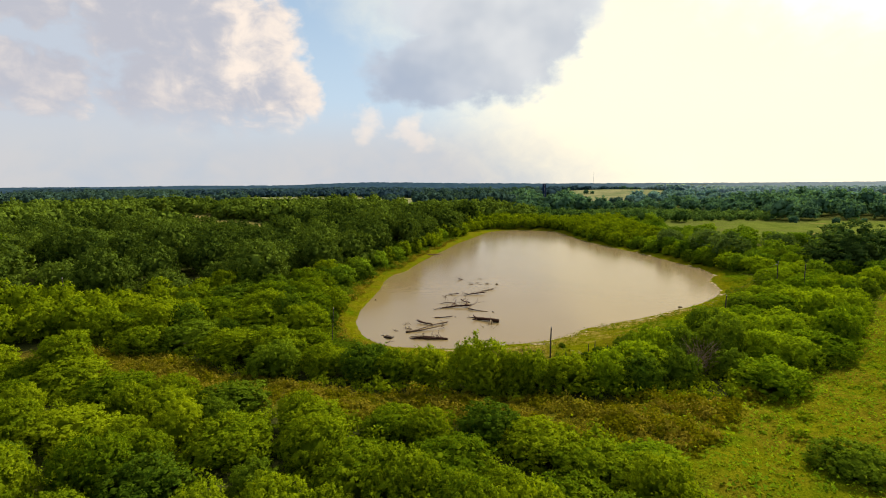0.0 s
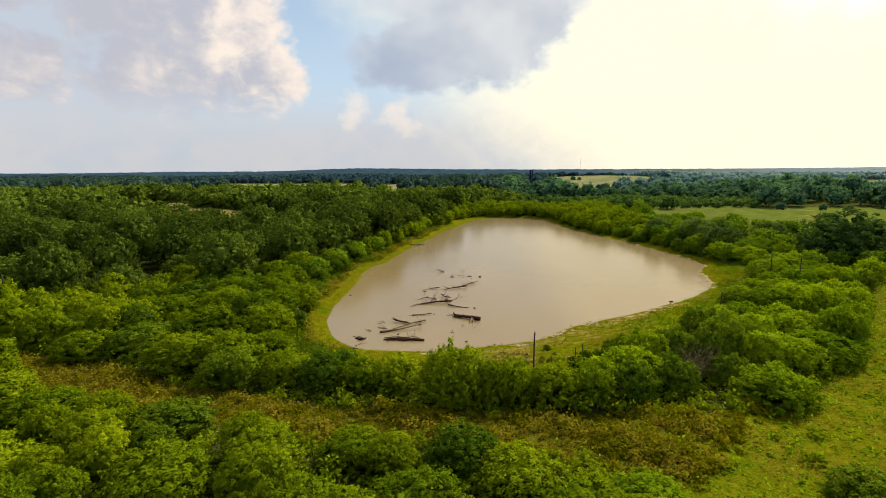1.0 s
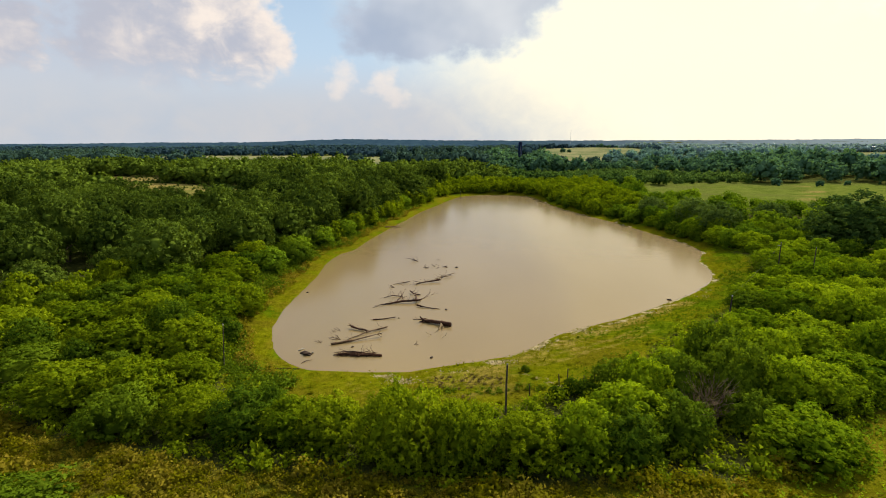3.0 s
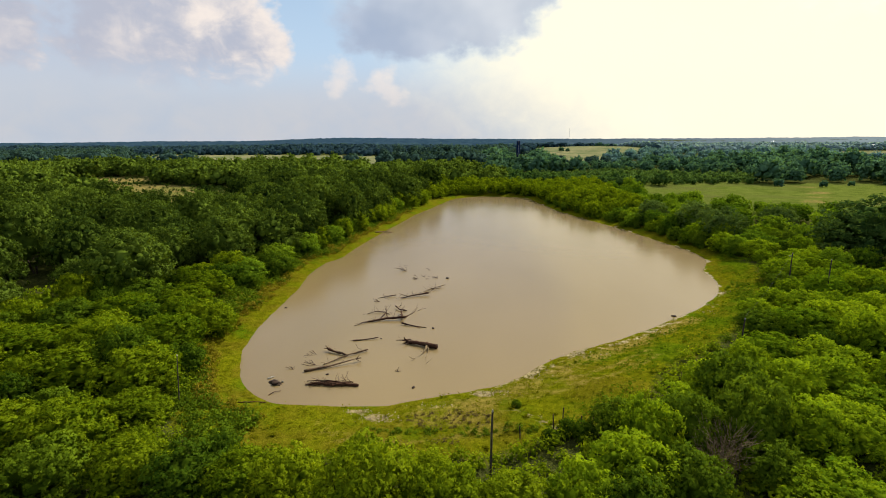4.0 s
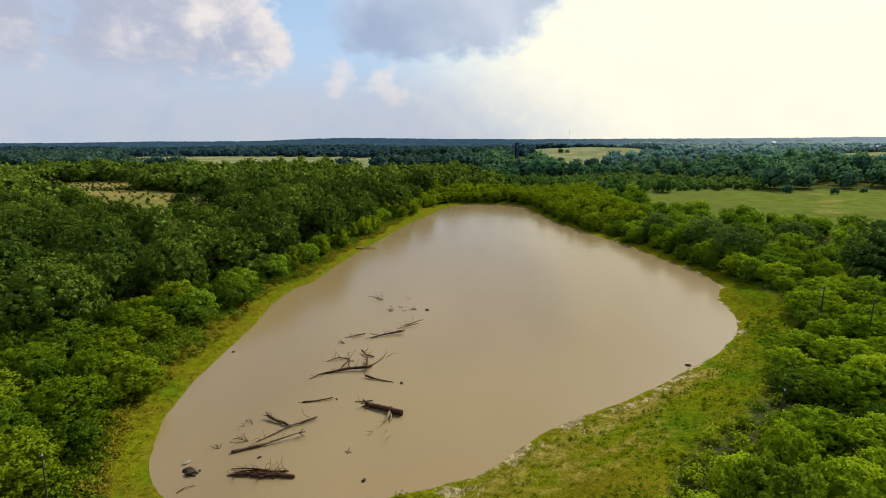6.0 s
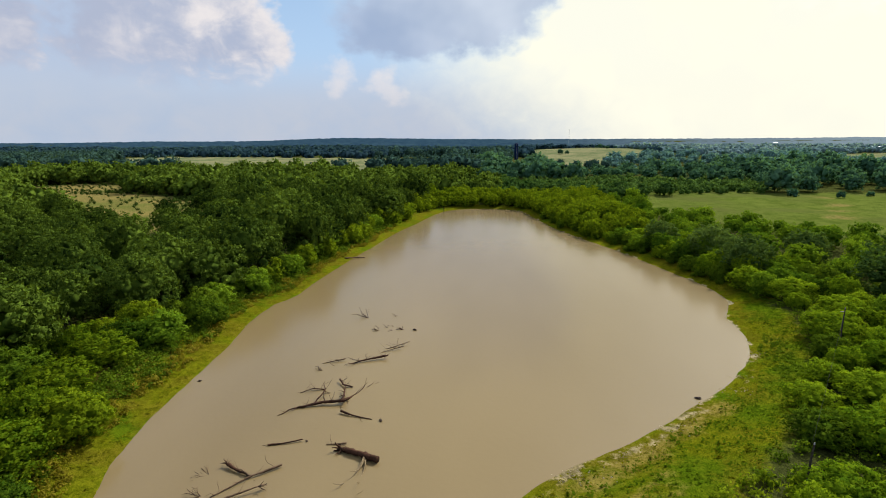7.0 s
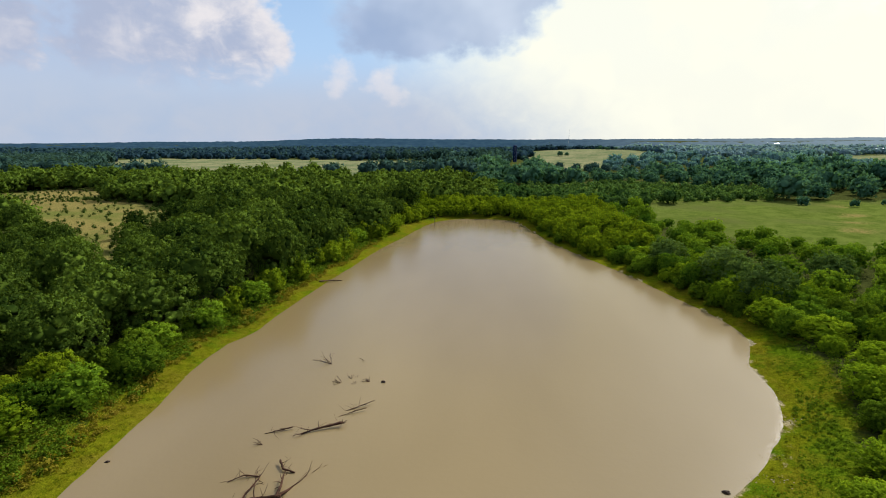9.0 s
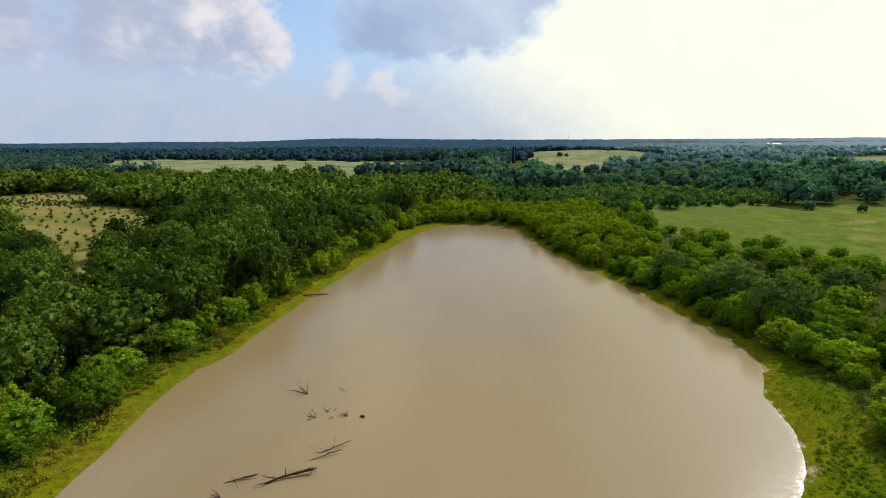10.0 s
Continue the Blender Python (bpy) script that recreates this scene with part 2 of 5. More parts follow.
fine, tuft, broad, wide = n.noise(pos, 9.0, 6.0, 0.7), n.noise(pos, 1.6, 5.0, 0.65), n.noise(pos, 0.28, 4.0, 0.6), n.noise(pos, 0.035, 4.0, 0.6)
grain = n.math("ADD", n.math("MULTIPLY", fine, 0.5), n.math("MULTIPLY", tuft, 0.5))


def edge(v, width=0.25):
    return n.smooth(n.math("ADD", v, n.math("MULTIPLY", n.math("SUBTRACT", n.math("ADD", tuft, broad), 1.0), 0.9)), 0.5 - width, 0.5 + width)


floor_c = n.mix(n.smooth(grain, 0.35, 0.65), (0.030, 0.036, 0.010), (0.075, 0.085, 0.020))
grass_c = n.mix(n.smooth(grain, 0.36, 0.64), (0.068, 0.084, 0.002), (0.150, 0.154, 0.005))
lush = n.noise(pos, 0.17, 4.0, 0.6, 0.5)
lush = n.math("ADD", lush, n.math("MULTIPLY", zone_value("lush"), 0.15))
grass_c = n.mix(n.smooth(lush, 0.46, 0.66), grass_c, n.mix(n.smooth(grain, 0.36, 0.64), (0.044, 0.080, 0.002), (0.094, 0.136, 0.004)))
tan = n.math("MULTIPLY", n.smooth(broad, 0.42, 0.62), n.math("SUBTRACT", 1.0, n.math("MULTIPLY", zone_value("lush"), 0.75)))
grass_c = n.mix(tan, grass_c, n.mix(n.smooth(grain, 0.36, 0.64), (0.078, 0.076, 0.003), (0.150, 0.134, 0.009)))
dry_c = n.mix(n.smooth(grain, 0.35, 0.65), (0.058, 0.056, 0.005), (0.125, 0.100, 0.014))
dry_c = n.mix(n.smooth(broad, 0.42, 0.62), dry_c, n.mix(grain, (0.050, 0.066, 0.004), (0.110, 0.128, 0.010)))
straw_c = n.mix(n.smooth(grain, 0.35, 0.65), (0.140, 0.116, 0.032), (0.250, 0.202, 0.066))
straw_c = n.mix(n.smooth(wide, 0.42, 0.62), straw_c, n.mix(grain, (0.080, 0.096, 0.018), (0.160, 0.164, 0.042)))
mud_glint_c = n.mix(n.smooth(tuft, 0.4, 0.65), (0.135, 0.104, 0.036), (0.320, 0.255, 0.115))
c = n.mix(edge(zone_value("dry")), floor_c, dry_c)
c = n.mix(edge(zone_value("grass")), c, grass_c)
bleached_c = n.mix(n.smooth(grain, 0.36, 0.64), (0.120, 0.098, 0.012), (0.270, 0.210, 0.050))
c = n.mix(n.math("MULTIPLY", edge(zone_value("bleached"), 0.3), 0.8), c, bleached_c)
meadow_c = n.mix(n.smooth(n.math("ADD", n.math("MULTIPLY", grain, 0.5), n.math("MULTIPLY", broad, 0.5)), 0.38, 0.62), (0.070, 0.100, 0.014), (0.124, 0.152, 0.028))
meadow_c = n.mix(n.smooth(wide, 0.44, 0.72), meadow_c, n.mix(tuft, (0.068, 0.090, 0.020), (0.122, 0.126, 0.034)))
c = n.mix(edge(zone_value("meadow")), c, meadow_c)
pasture_c = n.mix(n.smooth(n.math("ADD", n.math("MULTIPLY", broad, 0.4), n.math("MULTIPLY", wide, 0.6)), 0.38, 0.62), (0.105, 0.132, 0.058), (0.215, 0.205, 0.105))
c = n.mix(edge(zone_value("pasture")), c, pasture_c)
c = n.mix(edge(zone_value("straw")), c, straw_c)
wet = edge(zone_value("mud"), 0.12)
c = n.mix(wet, c, mud_glint_c)
p = n.add("ShaderNodeBsdfPrincipled", Roughness=0.95)
n.link(n.math("MULTIPLY", wet, 0.12), p.inputs["Specular IOR Level"])
n.link(n.math("SUBTRACT", 0.95, n.math("MULTIPLY", wet, 0.45)), p.inputs["Roughness"])
n.link(c, p.inputs["Base Color"])
finish(n, p, grain, 0.8, 0.25)

# distance: woods with blue aerial haze painted into base colour and emission
DISTANCE_HAZE, n = material("distant_woods_haze")
pos = place_of(n)
stretch = n.add("ShaderNodeMapping")
n.link(pos, stretch.inputs[0])
stretch.inputs["Scale"].default_value = (1, 0.5, 4)
v = n.noise(stretch.outputs[0], 0.03, 6.0, 0.7)
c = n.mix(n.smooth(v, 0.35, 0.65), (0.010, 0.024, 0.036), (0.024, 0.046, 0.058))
p = n.add("ShaderNodeBsdfPrincipled", Roughness=1.0)
p.inputs["Specular IOR Level"].default_value = 0.0
n.link(c, p.inputs["Base Color"])
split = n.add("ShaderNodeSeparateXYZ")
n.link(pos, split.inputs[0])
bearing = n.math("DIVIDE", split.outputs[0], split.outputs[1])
n.link(n.mix(n.smooth(bearing, 0.0, 0.75), (0.060, 0.120, 0.215), (0.95, 1.10, 1.15)), p.inputs["Emission Color"])  # painted haze glows brighter towards the sun
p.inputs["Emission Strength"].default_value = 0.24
finish(n, p)

# ---- plan ----
SHORE = [(-7, 54.0), (-9.8, 56.4), (-11.2, 58.6), (-12.6, 62), (-13.6, 66), (-14.1, 71), (-14.5, 76.5), (-14.7, 81), (-15.7, 88), (-15.6, 94.5), (-14.2, 98.5), (-13.8, 104),
         (-13, 113), (-12, 121.8), (-10.8, 130), (-8.8, 146), (-6.2, 158), (-2, 178), (3, 185), (10, 187), (20, 183.5), (24, 168), (27.5, 152), (31.5, 140), (36, 128), (40, 114),
         (42, 107), (42.3, 101.5), (41, 97.5), (39.1, 93.5), (38.5, 88), (36.5, 83), (34, 79.5), (31, 76), (26.6, 72), (22, 68), (17, 64.6), (13, 61), (11, 58.4), (9, 57.2), (6, 55.8), (1.6, 54), (-3.4, 53.6)]
OPEN = [(-11.6, 49.6), (-9, 47.3), (0, 46.6), (9, 47.2), (14, 50), (19, 54), (24, 60), (31, 66.5), (37.5, 75), (42.5, 84), (45.5, 93), (45, 100), (43, 106), (20, 110), (-14, 104), (-16.8, 96), (-17.6, 86), (-17, 76), (-16, 66), (-13.4, 58)]
STRIP = [(-50, 42.5), (-36, 46.5), (-27, 45), (-18, 42.3), (-10, 40.4), (0, 39.6), (10, 39.6), (20, 40.4), (26, 43.5), (33, 49), (40, 57), (46, 66), (54, 77), (63, 88), (80, 112), (112, 112), (90, 60), (60, 20), (30, 8),
         (16, 22), (14.5, 29), (12, 33), (8, 34.4), (2, 35.2), (-4, 35.0), (-12, 36.2), (-20, 38.6), (-30, 40.6), (-40, 39)]
FOREST = [(-300, 30), (-75, 50), (-56, 57), (-43, 62), (-36, 65), (-33, 71), (-27.5, 77), (-24, 84), (-21.5, 92), (-19.5, 105), (-17.5, 125), (-14.5, 150), (-9, 175), (-12, 200), (-300, 400)]
MEADOW = [(56, 200), (66, 213), (95, 222), (150, 226), (190, 200), (170, 140), (112, 128), (85, 134), (66, 150), (56, 172)]
CLEARING = [(-185, 232), (-180, 260), (-145, 247), (-119, 212), (-97, 206), (-80, 202), (-60, 174), (-64, 160), (-66, 150), (-60, 140), (-52, 126), (-54, 124), (-71, 137), (-87, 150), (-98, 160), (-125, 175), (-160, 205)]
GLADE = [(-112, 118), (-106, 118), (-106, 124), (-112, 124)]
FIELD_FAR = [(-440, 640), (-180, 575), (-25, 535), (20, 505), (6, 400), (-50, 305), (-130, 295), (-212, 322), (-250, 360)]
FIELD_LEFT = [(-330, 270), (-220, 265), (-260, 330), (-420, 400), (-560, 420)]
FIELD_HILL = [(44, 440), (58, 640), (72, 740), (130, 840), (216, 850), (190, 620), (168, 540), (128, 470), (96, 420), (66, 400)]
FIELD_RIGHT = [(280, 500), (340, 600), (450, 660), (560, 650), (440, 470), (330, 430), (290, 440)]
FIELD_NEAR = [(185, 300), (228, 385), (261, 395), (330, 400), (310, 320), (230, 290)]
ORCHARD = [(22, 262), (72, 284), (122, 254), (108, 222), (62, 214), (28, 226)]


def smooth_ring(points, steps):
    """A closed Catmull-Rom curve through the points."""
    p = np.array(points, float)
    t = np.linspace(0, 1, steps, endpoint=False)[:, None]
    out = []
    for i in range(len(p)):
        a, b, c, d = p[i - 1], p[i], p[(i + 1) % len(p)], p[(i + 2) % len(p)]
        out.append(0.5 * (2 * b + (c - a) * t + (2 * a - 5 * b + 4 * c - d) * t ** 2 + (3 * b - a - 3 * c + d) * t ** 3))
    return np.concatenate(out)


def inside(poly, x, y):
    x, y = np.asarray(x, float), np.asarray(y, float)
    hit = np.zeros(x.shape, bool)
    q = poly[-1]
    for p in poly:
        if p[1] != q[1]:
            hit ^= ((p[1] > y) != (q[1] > y)) & (x < (q[0] - p[0]) * (y - p[1]) / (q[1] - p[1]) + p[0])
        q = p
    return hit


def distance(ring, x, y):
    """Distance from a closed outline, negative inside."""
    x, y = np.asarray(x, float), np.asarray(y, float)
    best = np.full(x.shape, 1e9)
    for i in range(len(ring)):
        a, b = np.array(ring[i - 1], float), np.array(ring[i], float)
        d = b - a
        t = np.clip(((x - a[0]) * d[0] + (y - a[1]) * d[1]) / max(d @ d, 1e-9), 0, 1)
        best = np.minimum(best, np.hypot(x - a[0] - t * d[0], y - a[1] - t * d[1]))
    return np.where(inside(ring, x, y), -best, best)


def waves(x, y, size, seed):
    """Smooth pseudo-random relief about 1 high."""
    r = np.random.RandomState(seed)
    out = np.zeros(np.shape(x))
    for i in range(7):
        a, f, ph = r.rand() * 6.28, (0.6 + r.rand()) / size, r.rand() * 6.28
        out = out + np.sin((np.cos(a) * x + np.sin(a) * y) * f * 6.28 + ph)
    return out / 3.5


ring = smooth_ring(SHORE, 6)
ring = ring + np.stack([waves(ring[:, 0], ring[:, 1], 3.3, 5), waves(ring[:, 0], ring[:, 1], 2.7, 6)], 1) * 0.08


def relief(x, y, d=None):
    """Height of the ground."""
    x, y = np.asarray(x, float), np.asarray(y, float)
    d = distance(ring, x, y) if d is None else d
    s = np.clip(d / 8.0, 0, 1)
    bank = 1.05 * (s * s * (3 - 2 * s)) + np.clip(d, 0, 1) * 0.12
    z = np.where(d < 0, np.maximum(d * 0.16, -1.2), bank)
    z = z + np.clip(d / 6, 0, 1) * (0.16 * waves(x, y, 7, 1) + 0.35 * waves(x, y, 40, 2))
    far = np.clip((np.hypot(x, y) - 350) / 1500, 0, 1)
    z = z + far * 6 * waves(x, y, 900, 3)
    hill = np.exp(-(((x - 145) / 110) ** 2 + ((y - 730) / 150) ** 2)) * 7
    return z + hill


def part(name, bm, mat, parent, label="", smooth=False):
    """One mesh object under a thing or a part; bm is a bmesh or a ready mesh."""
    if isinstance(bm, bmesh.types.BMesh):
        me = bpy.data.meshes.new(name)
        bm.to_mesh(me)
        bm.free()
    else:
        me = bm
    if not me.materials:
        me.materials.append(mat)
    if smooth:
        me.polygons.foreach_set("use_smooth", [True] * len(me.polygons))
    ob = new(name, me)
    if parent is not None:
        ob.parent = parent
    if label:
        ob["label"] = label
    return ob


def mesh_of(name, verts, faces, mat=None, smooth=False, normals=None):
    """A mesh from arrays: faces all of one size; normals, where given, one a vertex."""
    me = bpy.data.meshes.new(name)
    verts, faces = np.asarray(verts, np.float32), np.asarray(faces, np.int32)
    count, size = faces.shape
    me.vertices.add(len(verts))
    me.vertices.foreach_set("co", verts.ravel())
    me.loops.add(count * size)
    me.loops.foreach_set("vertex_index", faces.ravel())
    me.polygons.add(count)
    me.polygons.foreach_set("loop_start", np.arange(0, count * size, size, dtype=np.int32))
    if smooth:
        me.polygons.foreach_set("use_smooth", np.ones(count, bool))
    me.update(calc_edges=True)
    if normals is not None:
        me.attributes.new("custom_normal", "FLOAT_VECTOR", "POINT").data.foreach_set("vector", np.asarray(normals, np.float32).ravel())
    if mat is not None:
        me.materials.append(mat)
    return me


def join(pieces):
    """Joins (verts, faces) arrays."""
    vs, fs, n = [], [], 0
    for v, f in pieces:
        vs.append(v)
        fs.append(f + n)
        n += len(v)
    return np.concatenate(vs), np.concatenate(fs)


# ---- ground and water ----
def steps(*spans):
    out = []
    for a, b, s in spans:
        out += list(np.arange(a, b, s))
    return np.array(out + [spans[-1][1]])


gx = steps((-4900, -1500, 400), (-1500, -500, 100), (-500, -150, 25), (-150, -60, 6), (-60, -22, 1.5), (-22, 50, 0.8), (50, 80, 2), (80, 200, 8), (200, 500, 25), (500, 1500, 100), (1500, 4900, 400))
gy = steps((-400, 0, 40), (0, 24, 3), (24, 44, 1.2), (44, 110, 0.8), (110, 195, 1.4), (195, 260, 5), (260, 600, 15), (600, 1500, 60), (1500, 4900, 300))
X, Y = np.meshgrid(gx, gy)
D = distance(ring, X, Y)
Z = relief(X, Y, D)
nx, ny = len(gx), len(gy)
idx = np.arange(nx * ny).reshape(ny, nx)
quads = np.stack([idx[:-1, :-1], idx[:-1, 1:], idx[1:, 1:], idx[1:, :-1]], -1).reshape(-1, 4)
me = mesh_of("ground", np.stack([X, Y, Z], -1).reshape(-1, 3), quads, GROUND, True)


def zone(name, values):
    a = me.attributes.new(name, "FLOAT", "POINT")
    a.data.foreach_set("value", np.clip(values, 0, 1).astype(np.float32).ravel())


def soft(poly, width):
    return np.clip(0.5 - distance(poly, X, Y) / width, 0, 1)


bank_zone = np.maximum(soft(OPEN, 3), np.clip(1.2 - np.abs(D - 1.0) / 5, 0, 1))
grassy_right = soft(STRIP, 4) * np.clip(np.maximum((X - 17.5 - 0.6 * (Y - 38)) / 6, (33.5 - Y) / 3) + 0.5, 0, 1)
zone("dry", np.maximum(soft(STRIP, 3), np.clip(1 - np.abs(D - 6) / 5, 0, 1) * (X < 5) * (Y > 60) * 0.75))
zone("lush", np.clip((X - 18) / 14, 0, 1) * np.clip((D - 1.0) / 3, 0, 1) * soft(OPEN, 6))
zone("grass", np.maximum.reduce([bank_zone, grassy_right * 0.85, soft(GLADE, 4)]))
track = np.clip(1 - np.abs(distance([(90, 155), (100, 172), (116, 198), (120, 215), (121, 215), (117, 198), (101, 171), (91, 155)], X, Y)) / 2.5, 0, 1)
zone("meadow", np.maximum.reduce([soft(MEADOW, 8), soft(FIELD_LEFT, 20), soft(ORCHARD, 10)]))
zone("straw", np.maximum.reduce([soft(CLEARING, 8), track * 0.8]))
zone("pasture", np.maximum.reduce([soft(FIELD_FAR, 25), soft(FIELD_HILL, 25), soft(FIELD_RIGHT, 25), soft(FIELD_NEAR, 15)]))
SILT = [(1.5, 52.0, 1.45), (0.0, 52.9, 0.8), (8.7, 56.0, 1.3), (16.6, 63.7, 1.5), (5.2, 53.9, 1.0), (24.5, 69.6, 1.2), (12.2, 59.0, 1.1), (31.6, 75.6, 0.6), (37.4, 83.2, 0.5)]  # bare pale silt on the shore
RIM = [(4.4, 52.9), (7.1, 54.0), (9.9, 55.2), (13.0, 58.8), (17.3, 62.4), (21.9, 66.3), (25.4, 69.0), (30.0, 73.4)]  # bleached grass above the shore
PATHS = [[(-2.2, 51.4), (-1.3, 50.0), (0.4, 48.8), (2.4, 48.6), (4.8, 49.1), (7.3, 49.9), (10.5, 50.6)], [(12.4, 55.2), (15.4, 56.9), (19.4, 58.6), (23.0, 62.0)], [(12.0, 56.4), (15.0, 58.2), (19.0, 60.2), (22.6, 63.6)]]  # faint wheel and cattle tracks


def near_line(line, width):
    """How near the ground lies to a line, 1 on it and 0 past its width."""
    best = np.full(X.shape, 9e9)
    for (ax, ay), (bx, by) in zip(line, line[1:]):
        k = np.clip(((X - ax) * (bx - ax) + (Y - ay) * (by - ay)) / ((bx - ax) ** 2 + (by - ay) ** 2), 0, 1)
        best = np.minimum(best, np.hypot(X - ax - k * (bx - ax), Y - ay - k * (by - ay)))
    return np.clip(1 - best / width, 0, 1)


tangle = np.exp(-((X - 6.8) / 3.2) ** 2 - ((Y - 52.0 - 0.2 * (X - 6.8)) / 1.1) ** 2)
zone("bleached", np.maximum.reduce([near_line(RIM, 2.0) * (0.72 + 0.22 * waves(X, Y, 5, 18)), 0.75 * tangle] + [near_line(way, 0.9) * 0.62 for way in PATHS]))
TRAIL = [(11.0, 52.7), (11.6, 52.3), (12.2, 51.7), (12.7, 51.0), (13.0, 50.3), (13.1, 49.6)]  # worn bare path to the posts
silt = sum(np.exp(-((X - a) / w) ** 2 - ((Y - b) / (w * 0.62)) ** 2) for a, b, w in SILT)
pale = np.clip(1 - np.abs(D - 0.9) / 1.0, 0, 1) * (X > 7) * (X < 38) * (Y < 88) * (0.42 + 0.24 * waves(X, Y, 6, 17))  # dry bleached margin
silt = silt + sum(0.60 * np.exp(-((X - a) / 0.75) ** 2 - ((Y - b) / 0.65) ** 2) for a, b in TRAIL)
# shore mud; the boost past X 29 paints the waterline glint as pale silt
zone("mud", np.maximum(np.clip(0.95 - np.abs(D) / 0.55, 0, 1) * (0.62 + 0.5 * waves(X, Y, 5, 9)) * np.clip(0.35 + (X - 4) / 12, 0.35, 1) * np.where(X > 29, 1.35, 1.0), np.maximum(silt * 0.75, pale)))
ground = tagged(part("ground", me, GROUND, None), "uneven ground with grass banks, dry weeds and far straw fields", "ground", kind="structure")

out_way = np.roll(ring, -1, 0) - np.roll(ring, 1, 0)
out_way = np.stack([out_way[:, 1], -out_way[:, 0]], 1) / np.linalg.norm(out_way, axis=1)[:, None]
if inside(ring, *(ring[:1] + out_way[:1] * 0.5).T)[0]:
    out_way = -out_way
bm = bmesh.new()
lapping = bm.verts.layers.float.new("lapping")
belts = []
for off, value in ((0.5, 1.0), (-0.05, 0.9), (-0.6, 0.0)):
    belt = []
    for p, w in zip(ring, out_way):
        v_ = bm.verts.new((*(p + w * off), 0))
        v_[lapping] = value * min(1.0, max(0.0, (p[0] - 31) / 5)) * min(1.0, max(0.0, (112 - p[1]) / 8))  # only on the stretch where sun glint shows from the camera
        belt.append(v_)
    belts.append(belt)
count = len(ring)
for one, two in zip(belts, belts[1:]):
    for i in range(count):
        bm.faces.new((one[i], one[(i + 1) % count], two[(i + 1) % count], two[i]))
bm.faces.new(belts[-1])
bmesh.ops.recalc_face_normals(bm, faces=bm.faces[:])
if bm.faces[0].normal.z < 0:
    bmesh.ops.reverse_faces(bm, faces=bm.faces[:])
water = tagged(part("water", bm, WATER, None), "calm muddy tan pond water with a faint sky sheen", "water", kind="structure")


# ---- plants: meshes ----
def leaves(r, centres, normals, size, stretch=1.5):
    """Pointed leaf sprays at the centres, facing roughly along the normals: vertices and triangles."""
    n = len(centres)
    nrm = normals + r.normal(size=(n, 3)) * 0.42
    nrm /= np.linalg.norm(nrm, axis=1)[:, None] + 1e-9
    u = np.cross(nrm, r.normal(size=(n, 3)))
    u /= np.linalg.norm(u, axis=1)[:, None] + 1e-9
    v = np.cross(nrm, u)
    s = size * (0.55 + 0.9 * r.rand(n, 1))
    a, b = u * s * 0.5 * stretch, v * s * 0.58
    verts = np.stack([centres + a, centres - a * 0.75 + b, centres - a * 0.75 - b], 1).reshape(-1, 3)
    return verts, np.arange(3 * n).reshape(n, 3)


ICO_V = []
_g = (1 + 5 ** 0.5) / 2
for a_ in (-1, 1):
    for b_ in (-_g, _g):
        ICO_V += [(a_, b_, 0), (0, a_, b_), (b_, 0, a_)]
ICO_V = np.array(ICO_V) / math.hypot(1, _g)


def _ico_faces():
    b = bmesh.new()
    for p in ICO_V:
        b.verts.new(p)
    bmesh.ops.convex_hull(b, input=b.verts[:])
    b.verts.index_update()
    out = [[v.index for v in f.verts] for f in b.faces]
    b.free()
    return np.array(out)


ICO_F = _ico_faces()


def _ball():
    b = bmesh.new()
    bmesh.ops.create_icosphere(b, subdivisions=2, radius=1)
    b.verts.index_update()
    v, f = np.array([p.co[:] for p in b.verts]), np.array([[p.index for p in q.verts] for q in b.faces])
    b.free()
    return v, f


BALL_V, BALL_F = _ball()


def unit(v):
    return v / (np.linalg.norm(v, axis=1)[:, None] + 1e-9)


def clump(seed, radius, top, base, lobes, count, size, core=0.5, bunch=5, up=0.25, spread=1.05):
    """A low weed or tuft of leaves: leaf vertices, triangles, inner vertices, triangles, and the normals of both."""
    r = np.random.RandomState(seed)
    a = np.arange(lobes) * 2.4 + r.rand(lobes) * 0.9
    rr = radius * (0.15 + 0.62 * np.sqrt((np.arange(lobes) + 0.5) / lobes))
    cs = np.stack([rr * np.cos(a), rr * np.sin(a), base + (top - base) * (0.35 + 0.42 * (1 - (rr / radius) ** 2) * r.rand(lobes))], 1)
    rad = radius * (0.30 + 0.20 * r.rand(lobes))
    tufts = max(3, count // bunch)
    pick = r.randint(0, lobes, tufts)
    d = r.normal(size=(tufts, 3))
    d[:, 2] = np.abs(d[:, 2]) * 1.1 - 0.3
    d = unit(d)
    home = cs[pick] + d * (rad[pick] * (1 + 0.15 * r.normal(size=tufts)))[:, None] * np.array([1, 1, 0.8])
    which = r.randint(0, tufts, count)
    off = r.normal(size=(count, 3)) * size * spread
    pos = home[which] + off
    ok = pos[:, 2] > 0.02
    facing = unit(d[which] * 0.7 + unit(off) * 0.35 + np.array([0, 0, up]))[ok]
    v, f = leaves(r, pos[ok], facing, size)
    inner = np.concatenate([c + ICO_V * q * core for c, q in zip(cs, rad)])
    inner_f = np.concatenate([ICO_F + 12 * i for i in range(lobes)])
    return v, f, inner, inner_f, np.repeat(facing, 3, axis=0), np.tile(ICO_V, (lobes, 1))


